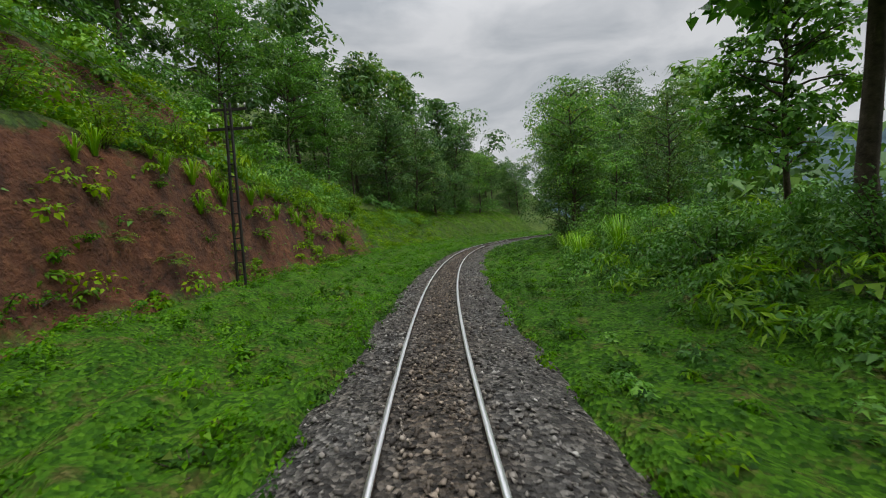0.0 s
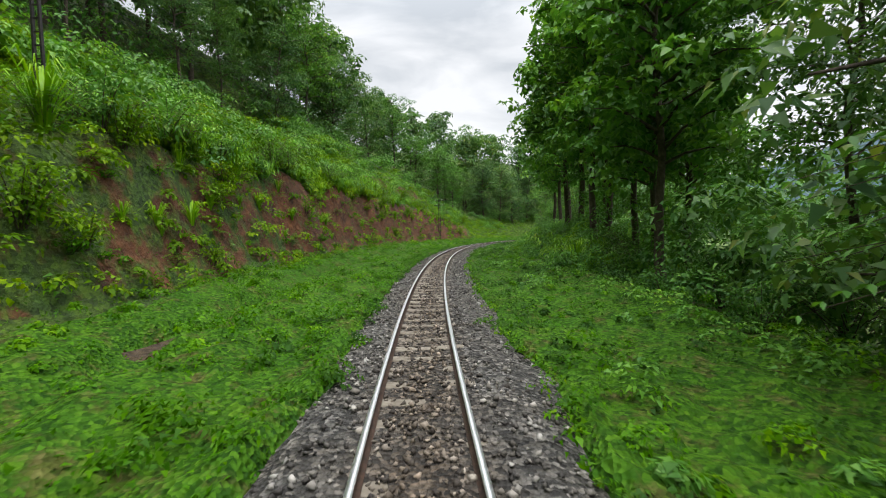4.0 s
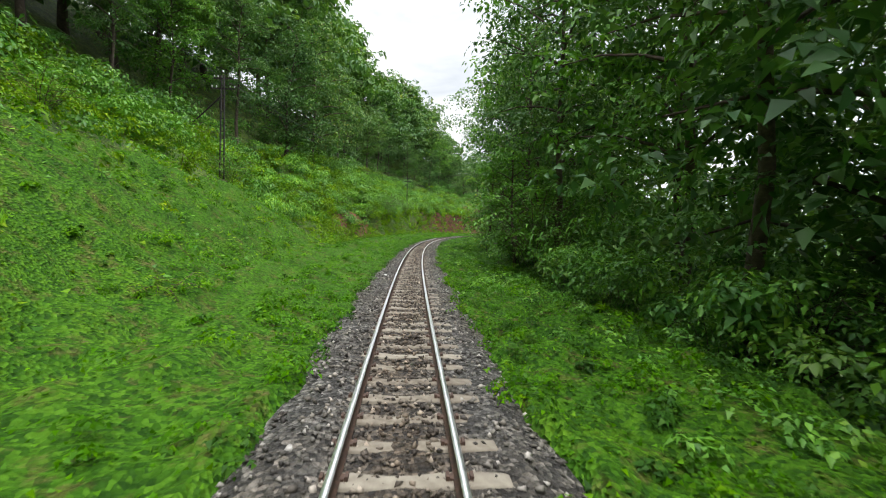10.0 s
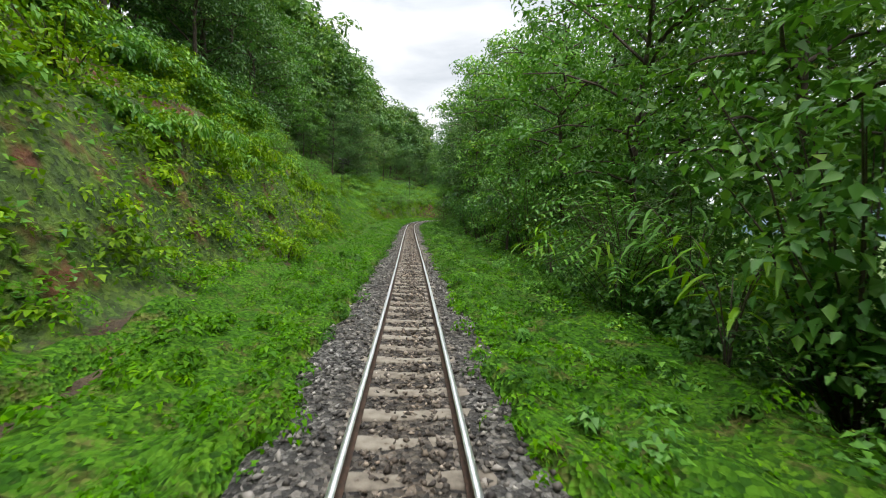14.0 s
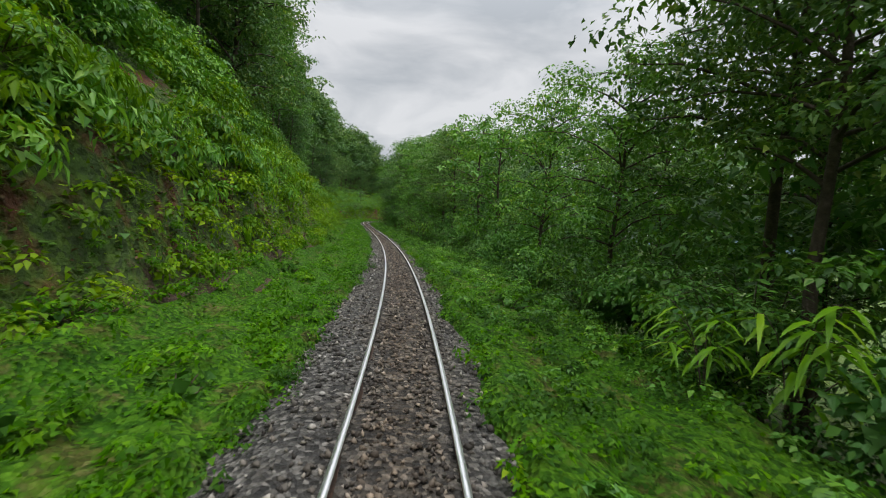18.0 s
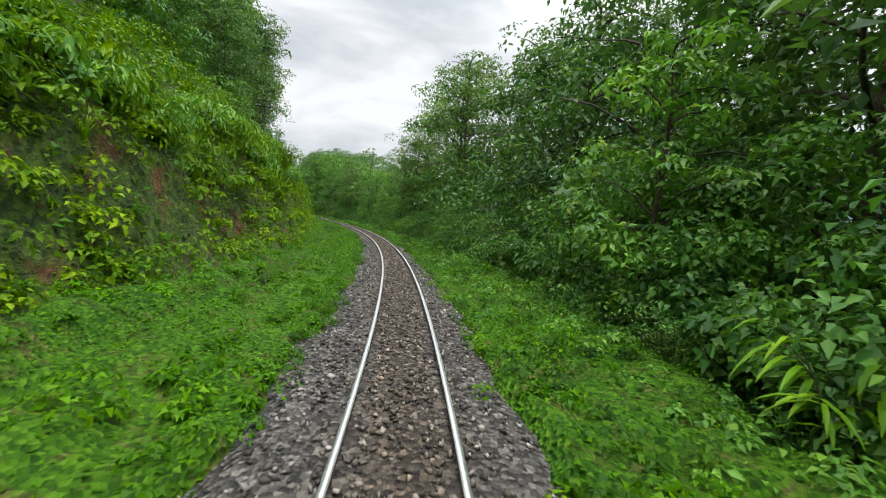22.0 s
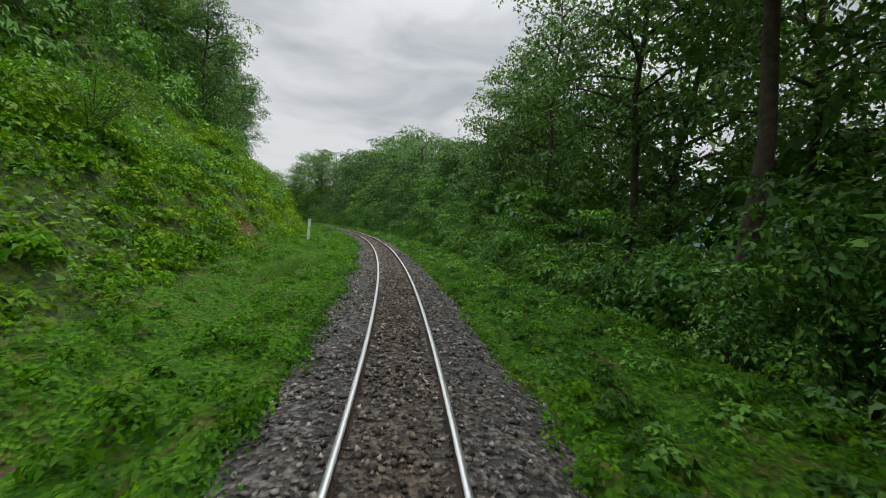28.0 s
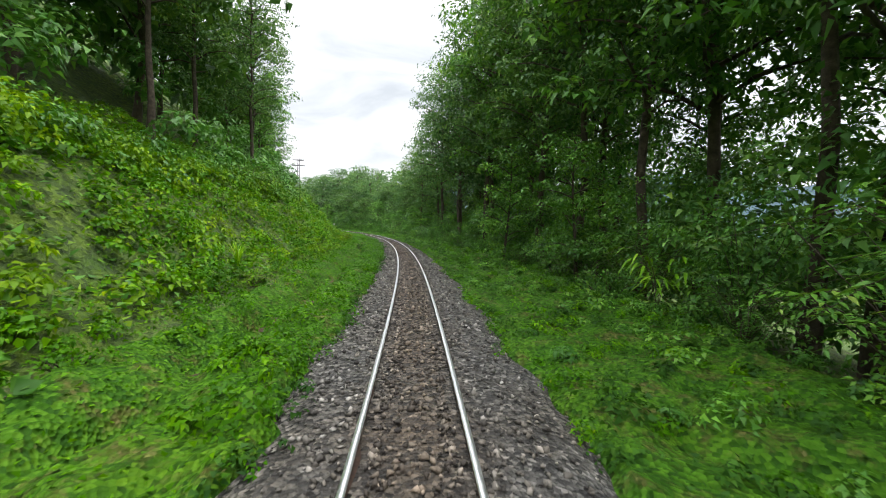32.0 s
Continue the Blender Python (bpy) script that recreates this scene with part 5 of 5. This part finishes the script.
# ---------------------------------------------------------------- carpet of small leaves by the track
def carpet(n, u0, u1, v_in, v_out, rng, size, lift, dens=None, aspect=.4):
    u = rng.uniform(u0, u1, n)
    f = rng.uniform(0, 1, n)
    v = v_in(u) + (v_out(u) - v_in(u)) * f
    if dens is not None:
        keep = rng.uniform(0, 1, n) < dens(u, v, f)
        u, v = u[keep], v[keep]
    x, y, z = line(u, v)
    hump = np.clip(.5 + .5 * wob(u * 2.6, v * 3.1) + .3 * wob(u * 6.1, v * 7.3), 0, 1.3)
    low = np.where(np.abs(v) < 2.35, np.maximum(land(u, v), bed(u, v)), land(u, v))
    c = np.stack([x, y, z + low + .02 + lift * (rng.uniform(0, 1, len(u)) ** .5) * (.2 + 1.0 * hump)], -1)
    tone = .45 * wob(u * .9, v * 1.1) + .3 * wob(u * 2.9 + 4, v * 3.3) - np.interp(u, [318, 335], [0, .35])
    return (*sprays(c, len(c), rng, size, flat=.75, droop=.02, aspect=aspect, lean=True), np.repeat(np.clip(tone, -.95, .95), 3))


def thin(u, v, f):
    return np.clip(.95 + .6 * wob(u * 1.1, v * 1.3), .25, 1)


left_in = lambda u: -edge_left(u) + .03
left_out = lambda u: -np.interp(u, LEFT[:, 0], LEFT[:, 1]) - lawn(u) - .4
right_in = lambda u: edge_right(u) - .03
right_out = lambda u: np.interp(u, RIGHT[:, 0], RIGHT[:, 1]) + 1.0


def fuzz(n, v_in, v_out, rng, size, u0=-100, u1=392):
    """Small leaves standing on the turf."""
    u = rng.uniform(u0, u1, n)
    v = v_in(u) + (v_out(u) - v_in(u)) * rng.uniform(0, 1, n) ** 1.15
    h = turf(u, v)
    keep = h > land(u, v) - .03
    u, v, h = u[keep], v[keep], h[keep]
    x, y, z = line(u, v)
    tone = .4 * wob(u * 1.3, v * 1.7) + .3 * wob(u * 4.1 + 4, v * 4.7)
    return (*sprays(np.stack([x, y, z + h + rng.uniform(-.01, .05, len(u))], -1), len(u), rng, size, droop=.0, aspect=.42, lean=True), np.repeat(tone, 3))


stuff("ground_cover", fuzz(140000, left_in, left_out, RNG, .066), M_COVER, "bright green leafy ground cover beside the track", "ground cover")
stuff("ground_cover", fuzz(40000, right_in, right_out, RNG, .08), M_WEED, "deep green leafy weeds on the shoulder", "ground cover")
stuff("ground_cover", fuzz(60000, right_in, right_out, RNG, .066, 86, 345), M_COVER, "bright green leafy ground cover on the shoulder", "ground cover")
# small pillows of herbs on the turf
for name, mat, n, v_in, v_out, label in (("ground_cover", M_COVER, 2700, left_in, left_out, "pillows of bright green herbs beside the ballast"), ("ground_cover", M_COVER, 1000, right_in, right_out, "pillows of fresh green herbs along the shoulder"), ("ground_cover", M_WEED, 900, right_in, right_out, "pillows of deep green herbs along the shoulder")):
    u = RB.uniform(-50, 392, n)
    v = v_in(u) + (v_out(u) - v_in(u)) * RB.uniform(0, 1, n) ** 1.8
    h = turf(u, v) - land(u, v)
    keep = (h > 0) & ((v > 0) | (np.abs(v + drain(u)) > .4))
    u, v, h = u[keep], v[keep], h[keep]
    r = RB.uniform(.15, .42, len(u))
    stuff(name, mass(u, v, h + r * .1, r, 80, RB, .064, squash=.8, aspect=.42, mix=.3, lean=True), mat, label, "ground cover")
# knee high clumps of herbs
for mat, n, v_in, v_out, size, label in ((M_COVER, 2300, left_in, left_out, .088, "clumps of fresh green herbs along the drain"), (M_COVER, 1100, right_in, right_out, .085, "clumps of fresh green herbs on the shoulder"), (M_WEED, 1000, right_in, right_out, .085, "clumps of deep green weeds on the shoulder"), (M_FERN, 900, right_in, right_out, .095, "clumps of light green weeds on the shoulder")):
    u = RB.uniform(-90, 392, n)
    v = v_in(u) + (v_out(u) - v_in(u)) * RB.uniform(.08, 1, n)
    h = turf(u, v) - land(u, v)
    keep = (h > -.05) & ((v > 0) | (np.abs(v + drain(u)) > .5))
    u, v, h = u[keep], v[keep], h[keep]
    r = .17 + .33 * RB.uniform(0, 1, len(u)) ** 2
    stuff("herb_clumps", mass(u, v, h + r * .25, r, 72, RB, size, squash=.85, aspect=.36, mix=.42, inner=1, lean=True), mat, label, "ground cover")
# weeds creeping over the edge of the ballast
for sign, edge in ((-1, edge_left), (1, edge_right)):
    u = RB.uniform(-45, 392, 800)
    v = sign * (edge(u) + RB.uniform(-.22, .16, 800))
    r = RB.uniform(.1, .3, 800)
    low = np.maximum(bed(u, v), land(u, v)) - land(u, v)
    stuff("edge_weeds", mass(u, v, low + r * .25, r, 34, RB, .075, squash=.9, aspect=.34, lean=True), M_WEED if sign < 0 else M_COVER, "green weeds creeping over the ballast edge", "ground cover")
slope_in = lambda u: -np.interp(u, LEFT[:, 0], LEFT[:, 1])
slope_out = lambda u: -np.interp(u, LEFT[:, 0], LEFT[:, 1]) - np.interp(u, LEFT[:, 0], LEFT[:, 2]) - 5


def slope_dens(u, v, f):
    fw = np.interp(u, LEFT[:, 0], LEFT[:, 2])
    red = np.interp(u, [-42, -36, 40, 52], [0, 1, 1, 0])
    worn = np.interp(u, [180, 190, 285, 295], [0, .5, .5, 0])
    return (1 - .11 * lawn(u)) * np.where(f * (fw + 5) < fw, (1 - .93 * red) * (1 - worn) * .85, 1) * thin(u, v, f) * (1 - .93 * np.minimum(on_patch(u, v), 1))


for mat, n, size, aspect, label in ((M_BLADE, 150000, .15, .16, "light green grass covering the bank"), (M_BANK, 180000, .15, .4, "yellow green creepers and weeds covering the bank"), (M_FERN, 120000, .165, .4, "deep green creeper leaves covering the bank")):
    stuff("bank_cover", carpet(n, -100, 392, slope_in, slope_out, RNG, size, .42, slope_dens, aspect), mat, label, "ground cover")

# dead leaves in the drain, on the shoulder and on the worn faces
n = 7000
u = RB.uniform(-45, 392, n)
v = -drain(u) + RB.normal(0, .3, n)
u2 = RB.uniform(-45, 392, 6000)
v2 = np.interp(u2, RIGHT[:, 0], RIGHT[:, 1]) + RB.uniform(-1.6, 1.2, 6000)
u3 = RB.uniform(180, 300, 9000)
v3 = -toe_n(u3) - fw_n(u3) * RB.uniform(0, 1, 9000)
u, v = np.concatenate([u, u2, u3]), np.concatenate([v, v2, v3])
x, y, z = line(u, v)
v, f = sprays(np.stack([x, y, z + land(u, v) + RB.uniform(.01, .06, len(u))], -1), len(u), RB, .1, droop=.05, aspect=.32)
tagged(new("leaf_litter", mesh_np("leaf_litter", v, f, M_LITTER)), "brown dead leaves in the drain and on the bank", "leaf litter", kind="stuff")

# ---------------------------------------------------------------- telegraph line
def box(bm, x0, x1, y0, y1, z0, z1):
    bmesh.ops.create_cube(bm, size=1, matrix=Matrix.Translation(((x0 + x1) / 2, (y0 + y1) / 2, (z0 + z1) / 2)) @ Matrix.Diagonal((x1 - x0, y1 - y0, z1 - z0, 1)))


def part(name, bm, mat, parent, label=""):
    me = bpy.data.meshes.new(name)
    bm.to_mesh(me)
    bm.free()
    me.materials.append(mat)
    return part_me(name, me, parent, label)


def bar(p, q, r, sides=6):
    return tube(np.array([p, q]), [r, r], sides)


def telegraph_pole(h, stay):
    """Two old rails joined by rungs, with two crossarms of insulators and a concrete foot."""
    pole = tagged(new("telegraph_pole"), "dark steel lattice telegraph pole with two crossarms", "telegraph pole", "telegraph poles along the line")
    for sx in (-1, 1):
        bm = bmesh.new()
        bw, tw = .145, .085
        for z0, z1 in ((-.4, h * .5), (h * .5, h)):
            k0, k1 = bw + (tw - bw) * max(z0, 0) / h, bw + (tw - bw) * z1 / h
            vs = []
            for z, k in ((z0, k0), (z1, k1)):
                c = sx * k
                for dx, dy in ((-.03, -.05), (.03, -.05), (.03, .05), (-.03, .05)):
                    vs.append(bm.verts.new((c + dx, dy, z)))
            for a in range(4):
                bm.faces.new((vs[a], vs[(a + 1) % 4], vs[4 + (a + 1) % 4], vs[4 + a]))
            bm.faces.new(vs[4:])
        part("upright", bm, M_POLE, pole)
    for i in range(int(h / .42)):
        z = .25 + i * .42
        k = .145 + (.085 - .145) * z / h
        bm = bmesh.new()
        box(bm, -k, k, -.02, .02, z - .02, z + .02)
        part("rung", bm, M_POLE, pole)
    for z, w in ((h - .2, .62), (h - .85, .78)):
        bm = bmesh.new()
        box(bm, -w, w, .052, .10, z - .045, z + .045)
        arm = part("crossarm", bm, M_POLE, pole)
        for x in (-w + .06, -w * .55, w * .55, w - .06):
            v, f = tube([(x, .075, z + .045), (x, .075, z + .09), (x, .075, z + .11), (x, .075, z + .17), (x, .075, z + .2)], [.012, .012, .036, .03, .008], 8)
            part_me("insulator", mesh_np("insulator", v, f, M_WHITE, smooth=True), arm, "small white porcelain insulator")
    bm = bmesh.new()
    bmesh.ops.create_cone(bm, cap_ends=True, segments=10, radius1=.36, radius2=.27, depth=.35, matrix=Matrix.Translation((0, 0, -.06)))
    part("footing", bm, M_CONC, pole, "grey concrete footing")
    if stay:
        v, f = bar((-.08, 0, h - 1.35), (-2.0, .3, h - 3.0), .05)
        part_me("stay", mesh_np("stay", v, f, M_POLE), pole, "slanting dark steel prop")
    return pole


POLES = ((-15, -6.9, 0.15, 6.5, False), (36, -12.2, None, 5.4, True), (98, -12.6, None, 6.8, True), (221, -10.9, None, 5.6, True), (334, -10.3, None, 5.2, True))
tops = []
for u, v, base, h, stay in POLES:
    p = spot(u, v)
    pole = telegraph_pole(h, stay)
    pole.matrix_basis = Matrix.Translation(p) @ Matrix.Rotation(heading(u), 4, "Z")
    tops.append((p, heading(u), h))


def wire(a, b, sag):
    s = np.linspace(0, 1, 24)[:, None]
    pts = np.array(a) * (1 - s) + np.array(b) * s
    pts[:, 2] -= 4 * sag * (s * (1 - s))[:, 0]
    v, f = tube(pts, np.full(24, .009), 4)
    tagged(new("overhead_wire", mesh_np("overhead_wire", v, f, M_BLACK)), "thin dark overhead telegraph wire", "wire", "wires between the telegraph poles")


for (pa, ha, la), (pb, hb, lb) in zip(tops[:-1], tops[1:]):
    for x, dz in ((-.34, 0), (.34, 0), (-.72, -.65), (.72, -.65)):
        ends = [(p.x + x * math.cos(h), p.y + x * math.sin(h), p.z + l + dz - .02) for p, h, l in ((pa, ha, la), (pb, hb, lb))]
        wire(ends[0], ends[1], .012 * (pb - pa).length)

# ---------------------------------------------------------------- marker post and litter
post = tagged(new("marker_post"), "white painted concrete trackside post with dark marks", "marker post")
bm = bmesh.new()
box(bm, -.075, .075, -.06, .06, -.5, 1.42)
bmesh.ops.bevel(bm, geom=bm.edges[:], offset=.012, segments=2, affect="EDGES")
part("shaft", bm, M_WHITE, post)
for z0, z1, x0, x1 in ((1.24, 1.3, -.02, .03), (.72, .9, .01, .03)):
    bm = bmesh.new()
    box(bm, x0, x1, -.066, -.059, z0, z1)
    part("mark", bm, M_BLACK, post, "dark painted mark")
post.matrix_basis = Matrix.Translation(spot(313.3, -4.66, .27)) @ Matrix.Rotation(heading(313) + .3, 4, "Z") @ Matrix.Rotation(.03, 4, "Y")

bm = bmesh.new()
bmesh.ops.create_icosphere(bm, subdivisions=2, radius=.07)
for q in bm.verts:
    q.co *= 1 + .35 * noise.noise(q.co * 22)
    q.co.z *= .6
me = bpy.data.meshes.new("plastic_bag")
bm.to_mesh(me)
bm.free()
me.materials.append(M_WHITE)
bag = tagged(new("plastic_bag", me), "crumpled white plastic bag on the ballast", "litter")
x, y, z = line(109, -1.0)
bag.matrix_basis = Matrix.Translation((float(x), float(y), float(z) - .1))

# ---------------------------------------------------------------- sleepers
def sleeper_mesh():
    xs = np.array([-1.0, -.96, -.72, -.4, -.12, .12, .4, .72, .96, 1.0])
    top = np.array([-.185, -.165, -.150, -.152, -.172, -.172, -.152, -.150, -.165, -.185])
    hw = np.array([.10, .11, .115, .11, .095, .095, .11, .115, .11, .10])
    rows = [np.stack([xs, s * (hw + e), top + d], -1) for s, e, d in ((-1, .025, -.16), (-1, .012, -.018), (-1, -.012, 0), (1, -.012, 0), (1, .012, -.018), (1, .025, -.16))]
    p = np.stack(rows, 1)
    k, nx = 6, len(xs)
    i = np.arange(nx - 1)[:, None] * k
    j = np.arange(k)[None]
    q = np.stack([i + j, i + (j + 1) % k, i + k + (j + 1) % k, i + k + j], -1).reshape(-1, 4)
    ends = np.array([(0, 1, 4, 5), (1, 2, 3, 4)])
    q = np.concatenate([q, ends, (ends + (nx - 1) * k)[:, ::-1]])
    return mesh_np("sleeper", p.reshape(-1, 3), q, M_CONC)


def clip_mesh():
    bm = bmesh.new()
    for dx, sx, sz, z in ((0, .05, .022, -.139), (.045, .03, .04, -.132)):
        bmesh.ops.create_cube(bm, size=1, matrix=Matrix.Translation((dx, 0, z)) @ Matrix.Diagonal((sx, .09, sz, 1)))
    me = bpy.data.meshes.new("rail_clip")
    bm.to_mesh(me)
    bm.free()
    me.materials.append(M_RUST)
    return me


SLEEPER, CLIP = sleeper_mesh(), clip_mesh()


def lay_sleeper(u, clips):
    x, y, z = line(u, 0)
    s = part_me("sleeper", SLEEPER, track)
    s.matrix_basis = Matrix.Translation((float(x), float(y), float(z))) @ Matrix.Rotation(heading(u) + random.uniform(-.015, .015), 4, "Z")
    if clips:
        for off, side in ((-.533, -1), (-.533, 1), (.533, -1), (.533, 1)):
            c = part_me("rail_clip", CLIP, s)
            c.matrix_basis = Matrix.Translation((off + side * .06, 0, 0)) @ Matrix.Rotation(0 if side > 0 else math.pi, 4, "Z")


rest = []
for i in range(int((395 + 60) / .6)):
    u = -60 + i * .6
    if 8 < u < 44 or 84 < u < 178:
        lay_sleeper(u, 96 < u < 158)
    elif 244 < u < 262 or 296 < u < 330 or 342 < u < 360:
        lay_sleeper(u, False)
    elif not 52 < u < 76:
        rest.append(u)
sv = np.zeros(len(SLEEPER.vertices) * 3, np.float32)
SLEEPER.vertices.foreach_get("co", sv)
sv = sv.reshape(-1, 3)
sq = np.array([list(p.vertices) for p in SLEEPER.polygons])
vf = []
for u in rest:
    x, y, z = line(u, 0)
    h = heading(u)
    vf.append((np.stack([sv[:, 0] * math.cos(h) - sv[:, 1] * math.sin(h) + x, sv[:, 0] * math.sin(h) + sv[:, 1] * math.cos(h) + y, sv[:, 2] + z], -1), sq))
v, f = join(*vf)
tagged(part_me("sleepers_under_ballast", mesh_np("sleepers_under_ballast", v, f, M_CONC), track), kind="stuff")
